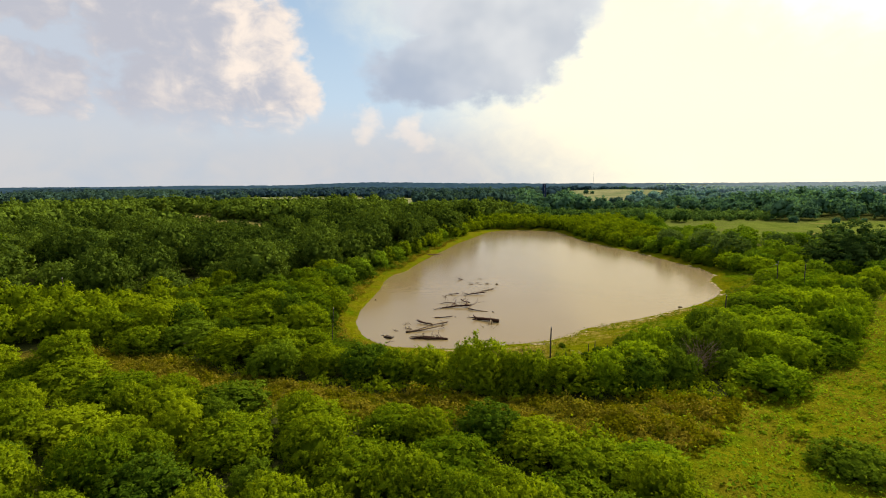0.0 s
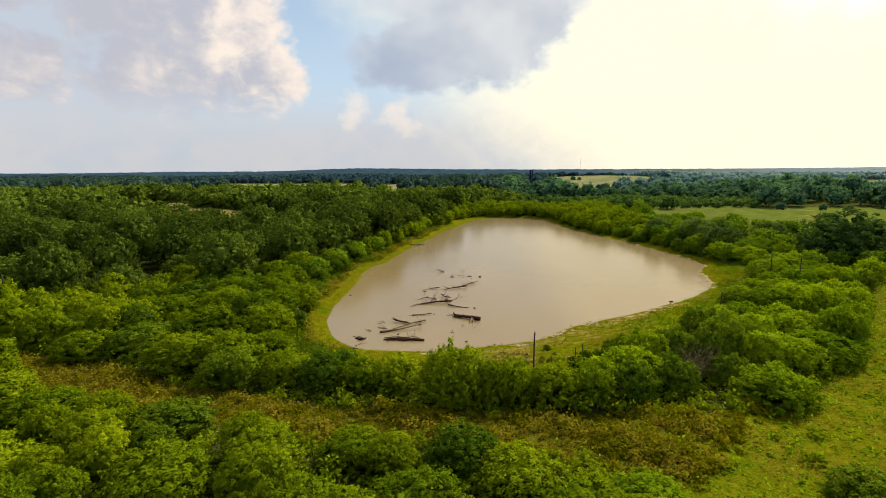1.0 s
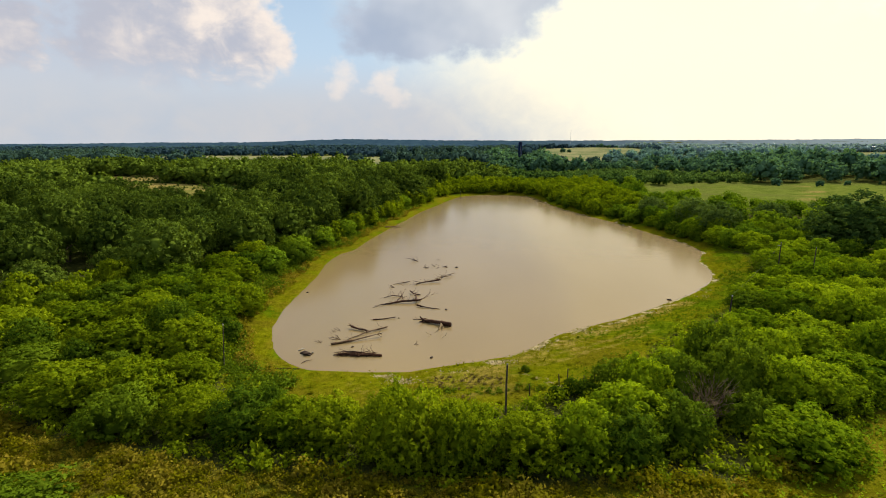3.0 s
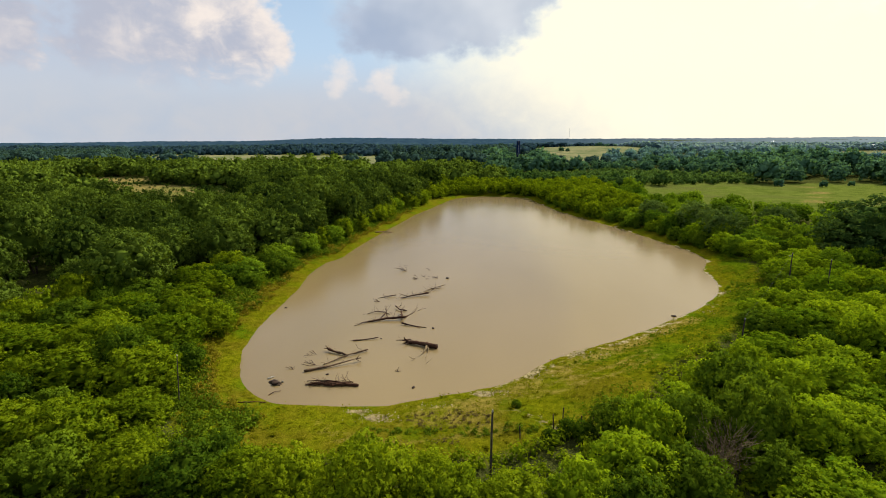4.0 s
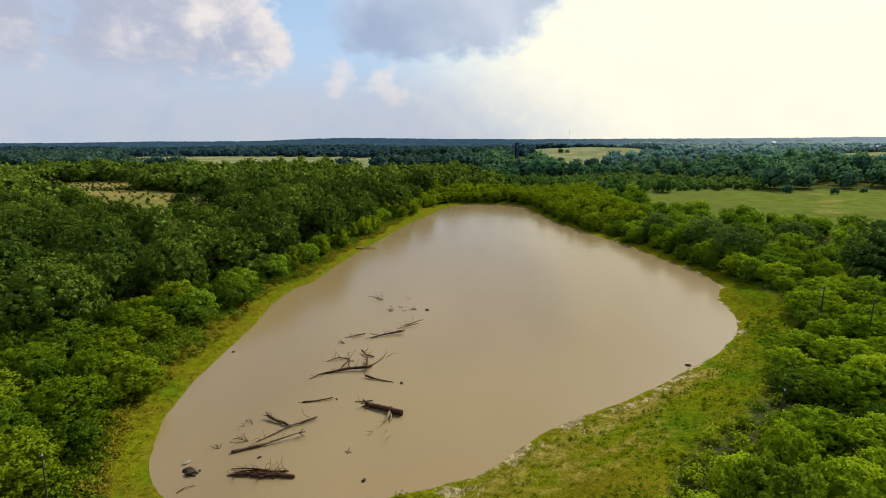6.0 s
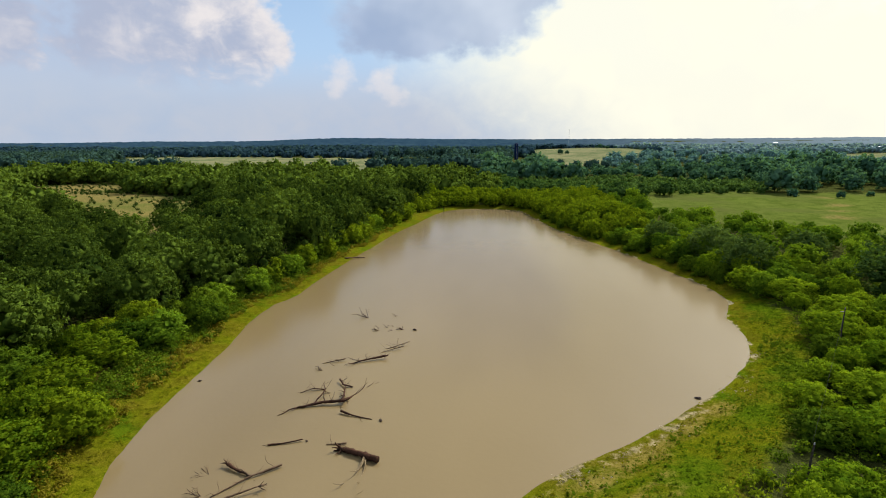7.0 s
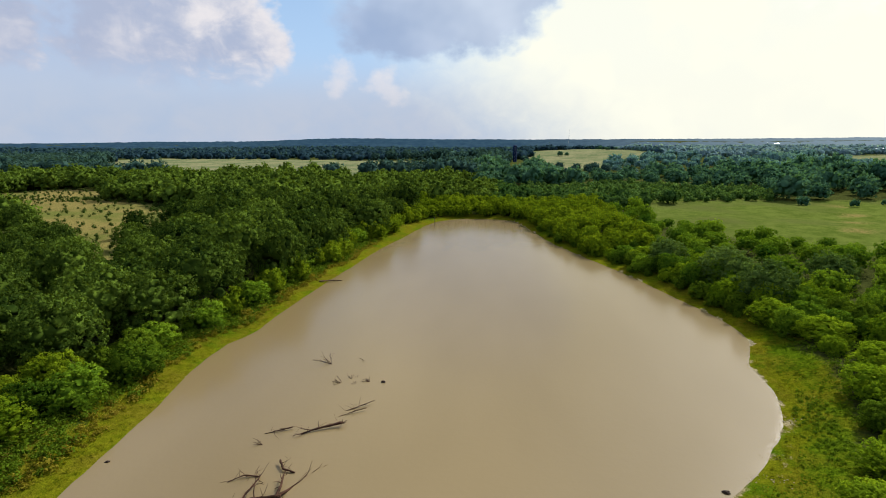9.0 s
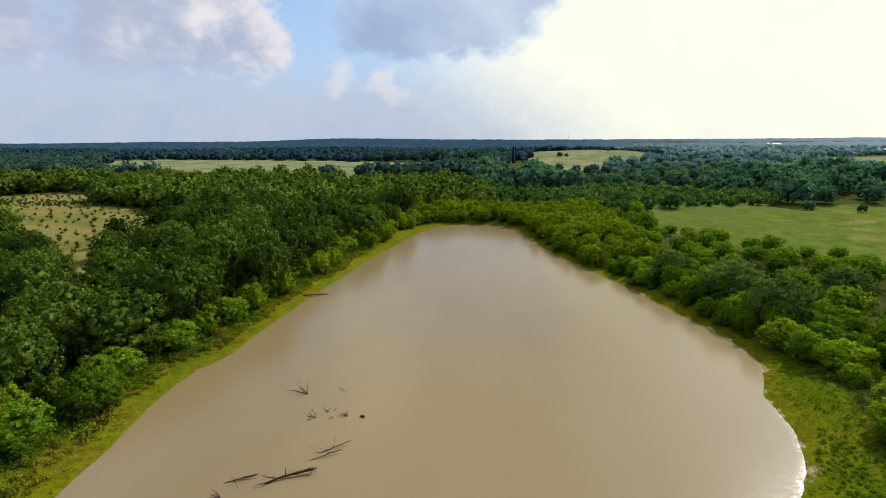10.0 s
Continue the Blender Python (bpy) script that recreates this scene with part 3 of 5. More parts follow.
def crown(seed, radius, top, base, lobes, count, size, core=0.42, puff=2.4, per=20, swell=1.0, crest=0.40, crisp=0.0):
    """A rounded crown: lobes over a dome, small leafy puffs over the lobes, leaves over the puffs, a solid heart in each lobe.
    Gives leaf vertices, triangles, inner vertices, triangles, and the normals of both."""
    r = np.random.RandomState(seed)
    mid = base + (top - base) * crest
    reach = np.array([radius, radius, top - mid])
    # lobes spread over the dome, a skirt of lower ones round its foot
    i = np.arange(lobes)
    tilt = 1 - (i + 0.5) / lobes * 1.08
    flat_part = np.sqrt(np.clip(1 - tilt ** 2, 0, 1))
    turn = i * 2.39996 + r.rand() * 6 + r.normal(size=lobes) * 0.25
    way = np.stack([flat_part * np.cos(turn), flat_part * np.sin(turn), tilt], 1)
    rad = radius * (0.22 + 0.26 * r.rand(lobes) ** 1.5) * (16 / lobes) ** 0.35 * swell
    cs = np.array([0, 0, mid]) + way * (reach - rad[:, None] * 0.95) * (0.84 + 0.30 * r.rand(lobes, 1))
    skirt = max(4, lobes // 2)
    a = np.arange(skirt) * 6.283 / skirt + r.rand(skirt) * 0.5
    rim = radius * (0.60 + 0.12 * r.rand(skirt))
    cs = np.concatenate([cs, np.stack([rim * np.cos(a), rim * np.sin(a), base + (mid - base) * (0.45 + 0.3 * r.rand(skirt))], 1)])
    rad = np.concatenate([rad, radius * (0.27 + 0.12 * r.rand(skirt)) * swell])
    n = len(cs)
    # puffs on the free outside of the lobes
    want = max(6, count // per)
    pick = r.choice(n, want * 4, p=rad ** 2 / (rad ** 2).sum())
    d = unit(r.normal(size=(want * 4, 3)) + np.array([0, 0, 0.35]))
    home = cs[pick] + d * (rad[pick] * (0.80 + 0.42 * r.rand(want * 4)))[:, None]
    gap = np.linalg.norm(home[:, None, :] - cs[None], axis=2) / rad[None]
    gap[np.arange(len(pick)), pick] = 9
    free_side = (gap.min(1) > 0.80) & (home[:, 2] > base * 0.5)
    home, d = home[free_side][:want], d[free_side][:want]
    bulge = size * puff * (0.7 + 0.6 * r.rand(len(home)))
    which = r.randint(0, len(home), count)
    e = unit(d[which] * 0.70 + r.normal(size=(count, 3)) * 0.75)
    pos = home[which] + e * (bulge[which] * (0.35 + 0.85 * r.rand(count)))[:, None]
    ok = pos[:, 2] > 0.05
    dome = unit((pos - np.array([0, 0, mid])) / reach ** 2)
    v, f = leaves(r, pos[ok], e[ok], size)
    soft_n = unit(e * (0.50 + 0.45 * crisp) + d[which] * 0.32 + dome * (0.42 - 0.30 * crisp) + r.normal(size=(count, 3)) * 0.30 * crisp)[ok]
    inner, inner_f, inner_n = [], [], []
    for j in range(n):
        inner.append(cs[j] + ICO_V * rad[j] * core * (0.75 + 0.50 * r.rand(12, 1)))
        inner_f.append(ICO_F + j * 12)
        inner_n.append(unit(ICO_V + r.normal(size=(12, 3)) * 0.6))
    if size < 0.9:
        inner.append(np.array([0, 0, mid]) + BALL_V * reach * (0.50 + 0.20 * r.rand(len(BALL_V), 1)))
        inner_f.append(BALL_F + n * 12)
        inner_n.append(unit(BALL_V + r.normal(size=BALL_V.shape) * 0.6))
    return v, f, np.concatenate(inner), np.concatenate(inner_f), np.repeat(soft_n, 3, axis=0), np.concatenate(inner_n)


def crown_mesh(name, arrays, mat):
    v, f, tv, tf, nv, nt = arrays
    return mesh_of(name, np.concatenate([v, tv]), np.concatenate([f, tf + len(v)]), mat, True, np.concatenate([nv, nt]))


def tube(points, radii, sides=6):
    """A tapered round limb along the points: vertices and quads."""
    p = np.array(points, float)
    n = len(p)
    t = np.gradient(p, axis=0)
    t /= np.linalg.norm(t, axis=1)[:, None] + 1e-9
    ref = np.where(np.abs(t[:, 2:3]) > 0.9, np.array([[1.0, 0, 0]]), np.array([[0, 0, 1.0]]))
    u = np.cross(t, ref)
    u /= np.linalg.norm(u, axis=1)[:, None] + 1e-9
    w = np.cross(t, u)
    a = np.arange(sides) * 2 * math.pi / sides
    ringv = p[:, None, :] + (u[:, None, :] * np.cos(a)[None, :, None] + w[:, None, :] * np.sin(a)[None, :, None]) * np.array(radii)[:, None, None]
    i, j = np.meshgrid(np.arange(n - 1), np.arange(sides), indexing="ij")
    j2 = (j + 1) % sides
    f = np.stack([i * sides + j, i * sides + j2, (i + 1) * sides + j2, (i + 1) * sides + j], -1).reshape(-1, 4)
    return ringv.reshape(-1, 3), f


def limb(r, start, way, length, thick, bend=0.25, n=6, taper=0.25):
    """Points and radii of a crooked limb."""
    way = np.array(way, float) / np.linalg.norm(way)
    pts, p = [np.array(start, float)], np.array(start, float)
    for i in range(n - 1):
        way = way + r.normal(size=3) * bend
        way /= np.linalg.norm(way)
        p = p + way * length / (n - 1)
        pts.append(p)
    return np.array(pts), np.linspace(thick, thick * taper, n)


def stems(seed, height, spread, thick, count):
    """Several crooked stems with side limbs."""
    r = np.random.RandomState(seed)
    out = []
    for i in range(count):
        a = i * 6.28 / count + r.rand()
        way = np.array([math.cos(a) * spread, math.sin(a) * spread, 1.0])
        pts, rad = limb(r, (0.15 * math.cos(a), 0.15 * math.sin(a), -0.15), way, height, thick, 0.12, 6, 0.3)
        out.append(tube(pts, rad, 5))
        for j in (2, 3, 4):
            w2 = way + r.normal(size=3) * 0.7
            p2, r2 = limb(r, pts[j], w2, height * 0.45, rad[j] * 0.65, 0.2, 4, 0.2)
            out.append(tube(p2, r2, 4))
    return join(out)


def plant(name, seed, mat, radius, top, base, lobes, count, size, trunk, label, category, group, crest=0.40):
    """A shrub or tree: an empty at its foot with stem and crown."""
    root = tagged(new(name), label, category, group)
    v, f = stems(seed + 50, top * 0.62, *trunk)
    part("stem" if name == "shrub" else "trunk", mesh_of(name + "_stem", v, f, BARK, True), BARK, root)
    part("crown", crown_mesh(name + "_crown", crown(seed, radius, top, base, lobes, count, size, crest=crest, crisp=1.0 if name == "tree" else 0.25), mat), mat, root)
    root["wide"], root["tall"] = radius, top
    return root


def shrub_set(seed, mat, count, size, label, extra=0):
    return [plant("shrub", seed + i, mat, 2.2, (3.6, 3.3, 3.9, 3.1, 3.5)[i], 0.10, (17, 15, 20, 14, 16)[i] + extra, count, size, (0.45, 0.07, 4), label, "shrub", "thorn shrubs round the pond") for i in range(5)]


FINE_SHRUBS = shrub_set(11, LEAF_SHRUB, 9000, 0.106, "yellow-green feathery thorn shrub with a low rounded crown", 5)
SHRUBS = shrub_set(21, LEAF_SHRUB, 7000, 0.122, "yellow-green feathery thorn shrub with a low rounded crown", 3)
LIT_LIME_SHRUBS = shrub_set(81, LEAF_LIME_LIT, 7600, 0.118, "feathery thorn shrub, leaf colour lightened to lime for right-hand glare", 3)
OLIVE_SHRUBS = shrub_set(41, LEAF_OLIVE, 4600, 0.152, "olive-green rounded shrub on the wooded shore", 1)
DEEP_SHRUBS = shrub_set(91, LEAF_DEEP, 7200, 0.120, "deep green leafy shrub on the wooded shore", 6)


def tree_set(seed, mat, count, size, label):
    return [plant("tree", seed + i, mat, (4.3, 4.9, 3.9, 5.2, 4.5)[i], (7.6, 8.8, 6.9, 8.3, 9.4)[i], 0.8, (24, 28, 21, 31, 26)[i], count, size, (0.3, 0.17, 2), label, "tree", "trees of the wood", 0.52) for i in range(5)]


NEAR_TREES = tree_set(51, LEAF_TREE, 6800, 0.205, "mid-green broadleaf tree with a dense uneven crown")
TREES = tree_set(56, LEAF_TREE, 3600, 0.285, "mid-green broadleaf tree with a dense uneven crown")
OLIVE_TREES = tree_set(61, LEAF_OLIVE, 3200, 0.26, "olive-green rounded tree behind the shore")
DARK_TREES = [plant("tree", 71 + i, LEAF_DARK, (3.9, 4.6)[i], (7.4, 8.6)[i], 0.4, 26, 9500, 0.20, (0.3, 0.2, 2),
                    "dark green live oak with a dense round crown", "tree", "dark oaks by the pond") for i in range(2)]

# ---- plants: where they stand ----
rng = np.random.RandomState(7)


def scatter(x0, x1, y0, y1, gap, keep):
    """Jittered places, no nearer than the gap, where keep says so."""
    cells, out = {}, []
    tries = int((x1 - x0) * (y1 - y0) / gap ** 2 * 5)
    px, py = x0 + (x1 - x0) * rng.rand(tries), y0 + (y1 - y0) * rng.rand(tries)
    good = keep(px, py)
    for x, y in zip(px[good], py[good]):
        cx, cy = int(x // gap), int(y // gap)
        if any((x - u) ** 2 + (y - w) ** 2 < gap * gap for i in (-1, 0, 1) for j in (-1, 0, 1) for u, w in cells.get((cx + i, cy + j), ())):
            continue
        cells.setdefault((cx, cy), []).append((x, y))
        out.append((x, y))
    return out


def free(x, y, near=2.2):
    """Off the water, the banks, the strips and the fields."""
    left = (x < 4) & (y > 60)
    ok = (distance(ring, x, y) > near + np.where(left, np.where(y < 105, 3.0, 1.6), 0.0)) & (distance(OPEN, x, y) > np.where((x < 0) & (y > 62), 0.1, np.where((x > 8) & (y < 90), 2.0, 1.1))) & (distance(STRIP, x, y) > 1.2)
    for poly in (MEADOW, CLEARING, GLADE, ORCHARD, FIELD_FAR, FIELD_LEFT, FIELD_HILL, FIELD_RIGHT, FIELD_NEAR):
        ok &= ~inside(poly, x, y)
    return ok


def in_view(x, y, margin=14.0):
    """Inside the wedge of land that the flight can see."""
    return (np.abs(x + 0.09 * (y - 4) - 6) < 0.92 * (y - 2) + margin) & (y > 12)


def shrub_land(x, y):
    return free(x, y) & ((x < 0) | (y < 100) | (distance(ring, x, y) > 2.7)) & in_view(x, y, 8) & ~inside(FOREST, x, y) & (y < 205) & ~((x > 46) & (y > 84) & (distance(ring, x, y) > 13)) & (y > 15)


def tree_land(x, y):
    wood = inside(FOREST, x, y) | ((x > 46) & (y > 84) & (distance(ring, x, y) > 13)) | (y > 205)
    return free(x, y, 5.0) & wood & in_view(x, y, 25)


def tall_land(x, y):
    """The tall woods past the meadow."""
    return (y > 266) | ((x > 62) & (y > 222))


# well-marked mounds: x, y, half width, top above the water, and how dark (0 yellow-green, 1 deep green)
FRONT_ROW = [(3.6, 41.8, 2.3, 4.9, 0), (7.0, 41.6, 1.9, 4.2, 0), (10.2, 41.7, 1.8, 3.8, 0), (13.2, 42.2, 1.8, 4.1, 0), (-0.7, 42.8, 1.9, 3.6, 0), (-3.5, 43.2, 1.8, 3.1, 0), (-6.2, 43.2, 1.9, 3.4, 1), (16.0, 44.4, 2.2, 4.3, 0),
             (23.7, 48.8, 2.0, 5.0, 1), (18.6, 44.0, 1.8, 3.8, 1), (24.9, 43.0, 2.6, 3.5, 0), (26.6, 48.8, 2.2, 4.2, 0), (32.7, 51.2, 2.6, 3.6, 0), (24.2, 52.4, 2.3, 4.9, 1), (23.2, 45.4, 1.5, 3.4, 1), (-9.6, 43.8, 1.9, 3.2, 0), (20.0, 48.6, 1.9, 4.3, 1)]
LEFT_MOUNDS = [(-18.8, 45.0, 2.8, 3.5, 0), (-15.0, 46.0, 2.6, 3.4, 0), (-22.9, 59.1, 3.0, 3.8, 0), (-17.8, 59.5, 2.9, 3.6, 0), (-16.9, 64.4, 2.4, 3.2, 0), (-27.2, 56.9, 2.9, 3.5, 0), (-32.9, 54.6, 2.9, 3.4, 0),
               (-28.5, 46.6, 2.6, 3.0, 0), (-24.3, 47.6, 2.7, 3.2, 1), (-26.6, 70.0, 2.6, 3.6, 1), (-22.2, 74.2, 2.6, 3.6, 0), (-24.5, 63.9, 2.8, 3.8, 0), (-21.4, 68.6, 2.5, 3.5, 0), (-15.3, 52.4, 2.7, 3.9, 0), (-13.0, 48.9, 1.9, 2.6, 0), (-20.2, 52.3, 2.6, 3.8, 0), (-20.6, 56.0, 2.6, 4.3, 0), (-29.0, 63.0, 2.8, 3.5, 1)]
NEAR_THICKET = [(4.6, 33.6, 2.0, 2.7, 1), (-1.3, 33.4, 1.9, 2.3, 0), (-13.0, 35.2, 2.3, 2.7, 1), (-27.0, 36.6, 2.9, 3.0, 0), (-22.0, 35.6, 2.6, 2.8, 0), (7.7, 31.6, 2.1, 2.7, 0), (10.2, 29.6, 2.1, 2.6, 0), (13.2, 30.6, 1.9, 2.2, 0),
                (23.6, 31.4, 1.9, 1.6, 1), (-1.6, 27.6, 2.3, 2.8, 0), (2.9, 28.7, 2.3, 2.8, 0), (-10.2, 29.7, 2.4, 2.8, 0), (-5.9, 32.0, 2.2, 2.7, 0), (-20.2, 29.9, 2.5, 2.8, 0), (-11.7, 24.9, 2.1, 2.9, 1), (8.6, 26.0, 2.2, 2.6, 0)]
RIGHT_MOUNDS = [(45.4, 85.6, 2.6, 3.2, 0), (39.8, 71.8, 2.5, 3.2, 0), (36.2, 66.2, 2.5, 3.2, 0), (41.8, 68.2, 2.5, 3.2, 0), (30.3, 60.0, 2.2, 3.2, 0), (33.6, 58.6, 2.4, 3.2, 0), (21.2, 52.2, 1.7, 2.6, 0), (28.6, 54.0, 2.3, 3.6, 0), (31.9, 55.2, 2.2, 3.3, 0),
                (17.6, 47.4, 1.8, 4.1, 0), (29.4, 49.3, 2.3, 3.2, 0), (46.4, 104.6, 2.4, 3.0, 0), (48.4, 97.9, 2.5, 3.2, 0), (44.9, 77.6, 2.5, 3.2, 0), (38.6, 75.4, 1.7, 2.4, 0), (42.6, 81.2, 1.6, 2.4, 1), (35.2, 71.4, 1.7, 2.4, 0), (33.0, 66.8, 1.8, 2.6, 1), (49.0, 90.0, 2.6, 3.4, 0), (43.6, 121.8, 2.2, 3.2, 0), (40.2, 133.6, 2.2, 3.2, 0)]
SHORE_MOUNDS = [(-18.6, 125.4, 2.6, 3.0, 0), (-16.4, 138.8, 2.6, 3.0, 0), (-19.2, 117.0, 2.6, 3.0, 0), (-18.6, 107.6, 2.4, 2.7, 0), (-20.2, 98.6, 2.5, 2.7, 0), (-21.4, 91.6, 2.2, 2.6, 0), (-19.4, 85.5, 2.3, 2.6, 1), (-20.6, 79.8, 2.5, 3.0, 0), (-12.4, 158.0, 2.5, 3.0, 0), (-14.6, 148.0, 2.4, 2.8, 0)]
MOUNDS = FRONT_ROW + [(x, y, w, h + 0.5, d) for x, y, w, h, d in LEFT_MOUNDS + NEAR_THICKET + RIGHT_MOUNDS] + [(x, y, w, h + 1.0, d) for x, y, w, h, d in SHORE_MOUNDS]
shrub_sites = [p for p in scatter(-75, 75, 15, 205, 2.25, shrub_land) if min(math.hypot(p[0] - s[0], p[1] - s[1]) - 0.85 * s[2] for s in MOUNDS) > 0.6 and math.hypot(p[0] - 21.0, p[1] - 46.0) > 2.0 and not (8 < p[0] < 16.5 and 44.6 < p[1] < 52)]
shrub_sites.sort(key=lambda p: min(math.hypot(p[0] - a, p[1] - b) for a, b in ((7, 20), (10, 34), (14, 55), (46, 92))))
tree_sites = scatter(-230, 10, 55, 300, 5.6, tree_land) + scatter(10, 190, 80, 262, 4.1, lambda x, y: tree_land(x, y) & ~tall_land(x, y))
tall_sites = scatter(10, 330, 215, 345, 8.4, lambda x, y: tree_land(x, y) & tall_land(x, y) & ~((np.abs(x - 14 - 0.05 * (y - 48)) < 6) & (y > 285)))
tree_sites.sort(key=lambda p: math.hypot(p[0] - 8, p[1] - 45))
OAKS = [(62.8, 97, 1, 1.48, 0.68), (77, 114, 0, 1.1, 0.7), (47.5, 119, 0, 0.9, 0.82), (48.8, 111, 1, 0.78, 0.82), (43, 130, 0, 0.75, 0.82), (62, 119, 0, 0.8, 0.8)]


def stand(x, y, size, squat=1.0, sink=0.05):
    z = float(relief(np.array([x]), np.array([y]))[0]) - sink
    return pose(x, y, z, rng.normal() * 2, rng.normal() * 2, rng.rand() * 360) @ Matrix.Diagonal((size, size, size * squat, 1))


for i, (x, y, half, tall, deep) in enumerate(MOUNDS):
    kinds = DEEP_SHRUBS if deep else LIT_LIME_SHRUBS if x > 12 else OLIVE_SHRUBS if y > 75 else FINE_SHRUBS if y < 50 else SHRUBS
    form = kinds[i % 5]
    s = half / form["wide"]
    over = tall - float(relief(np.array([x]), np.array([y]))[0])
    copy_thing(form, stand(x, y, s, max(1.3, over) / form["tall"] / s))
LEAST = 195
for i, (x, y) in enumerate(shrub_sites[:LEAST]):
    d = distance(ring, np.array([x]), np.array([y]))[0]
    s = (0.60 + 0.44 * rng.rand()) * (0.84 if y < 36 else 1.0) * (0.85 if x > 16 else 1.0) * (0.62 if -13 < x < 1 and 40 < y < 51 else 0.80 if -10 < x < 15 and 38.5 < y < 48 else 1.0)
    kinds = DEEP_SHRUBS if rng.rand() < (0.85 if x < 0 and y > 88 else 0.5 if x < -12 and y > 42 else 0.5 if 12 < x < 30 and 40 < y < 53 else 0.16 if x > 30 and y > 60 else 0.06) else OLIVE_SHRUBS if (y > 96 and rng.rand() < 0.5) else FINE_SHRUBS if y < 47 and x < 22 else LIT_LIME_SHRUBS if x > 12 else SHRUBS
    copy_thing(kinds[i % 5], stand(x, y, s, 0.9 + 0.25 * rng.rand()))
for x, y, i, s, squat in OAKS:
    copy_thing(DARK_TREES[i], stand(x, y, s, squat))
tree_sites = [p for p in tree_sites if min(math.hypot(p[0] - o[0], p[1] - o[1]) - 4.2 * o[3] for o in OAKS) > 0.5]
for i, (x, y) in enumerate(tree_sites[:278]):
    s = 0.56 + 0.48 * rng.rand()
    if x > 0:
        s *= 0.50
    elif -100 < x < -48 and 108 < y < 156:
        s *= 0.75
    kinds = OLIVE_TREES if x > 0 else NEAR_TREES if x > -58 and y < 112 else TREES
    copy_thing(kinds[(i * 5 + i // 6) % len(kinds)], stand(x, y, s, 0.85 + 0.35 * rng.rand()))
for proto in FINE_SHRUBS + DEEP_SHRUBS + LIT_LIME_SHRUBS + SHRUBS + OLIVE_SHRUBS + NEAR_TREES + TREES + OLIVE_TREES + DARK_TREES:
    home = {"shrub": (-46, 30), "tree": (-90, 75)}[proto.name.split(".")[0]]
    proto.matrix_basis = stand(home[0] + rng.rand() * 14 - 7, home[1] + rng.rand() * 14 - 7, 0.9)


def many(name, sites, forms, sizes, mat, label, category, squat=0.2):
    """A whole stand of plants too many to count, as one mesh."""
    quads_v, quads_f, n = [], [], 0
    tris_v, tris_f, m = [], [], 0
    leaf_n, inner_n = [], []
    z = relief(np.array([p[0] for p in sites]), np.array([p[1] for p in sites]))
    for i, (x, y) in enumerate(sites):
        v, f, tv, tf, nv, nt = forms[i % len(forms)]
        a, s = rng.rand() * 6.28, sizes(x, y) * (0.75 + 0.5 * rng.rand())
        c, q = math.cos(a) * s, math.sin(a) * s
        rot = np.array([[c, q, 0], [-q, c, 0], [0, 0, s * (1 - squat / 2 + squat * rng.rand())]])
        at = np.array([x, y, z[i] - 0.1])
        quads_v.append(v @ rot + at)
        quads_f.append(f + n)
        n += len(v)
        tris_v.append(tv @ rot + at)
        tris_f.append(tf + m)
        m += len(tv)
        spin = np.array([[c, q, 0], [-q, c, 0], [0, 0, s]]) / s
        leaf_n.append(nv @ spin)
        inner_n.append(nt @ spin)
    arrays = np.concatenate(quads_v), np.concatenate(quads_f), np.concatenate(tris_v), np.concatenate(tris_f), np.concatenate(leaf_n), np.concatenate(inner_n)
    return tagged(part(name, crown_mesh(name, arrays, mat), mat, None), label, category, kind="stuff")


THIN_SHRUBS = [crown(111 + i, 2.2, 3.8, 0.2, 12, 1300, 0.215, core=0.6) for i in range(3)]
THIN_TREES = [crown(131 + i, 4.6, 8.2, 0.2, 16, 560, 0.60, core=0.78, per=9, puff=1.3, crest=0.52) for i in range(4)]
rest = shrub_sites[LEAST:]
if rest:
    many("shrub_thicket", rest, THIN_SHRUBS, lambda x, y: 0.85, LEAF_SHRUB, "yellow-green thicket of shrubs beyond the pond", "thicket")
shore_sites = scatter(5, 50, 106, 168, 2.3, lambda x, y: (distance(ring, x, y) > 1.0) & (distance(ring, x, y) < 3.4) & (x > 8 + 0.2 * (168 - y)))
many("shore_thicket", shore_sites, THIN_SHRUBS, lambda x, y: 0.52 + 0.2 * math.sin(x * 1.1 + y * 0.7), LEAF_DEEP, "deep green thicket hanging over the shore", "thicket")
rest = [q for q in tree_sites[278:] if q[0] > 15]
if rest:
    many("grove", rest, THIN_TREES, lambda x, y: 0.50, LEAF_ROW, "olive-green rounded trees round the meadow", "grove")
many("tall_grove", tall_sites, THIN_TREES, lambda x, y: (0.98 + 0.20 * math.sin(x * 0.06 + y * 0.04)) * (0.68 if 42 < x < 140 and y > 284 else 1.0), LEAF_MID_HAZE, "tall dark trees past the meadow, leaves tinted with painted haze", "grove")
rest = [q for q in tree_sites[278:] if q[0] <= 15]
if rest:
    many("woodland", rest, THIN_TREES, lambda x, y: 0.62 if x > 0 else 0.74 if -130 < x < -48 and 108 < y < 172 else 0.74 if x > -60 and y > 200 else 0.9, LEAF_TREE, "mid-green broadleaf woodland behind the pond", "woodland")


def off_fields(x, y):
    ok = in_view(x, y, 60)
    for poly in (CLEARING, MEADOW, ORCHARD, FIELD_FAR, FIELD_LEFT, FIELD_HILL, FIELD_RIGHT, FIELD_NEAR):
        ok &= ~inside(poly, x, y)
    return ok


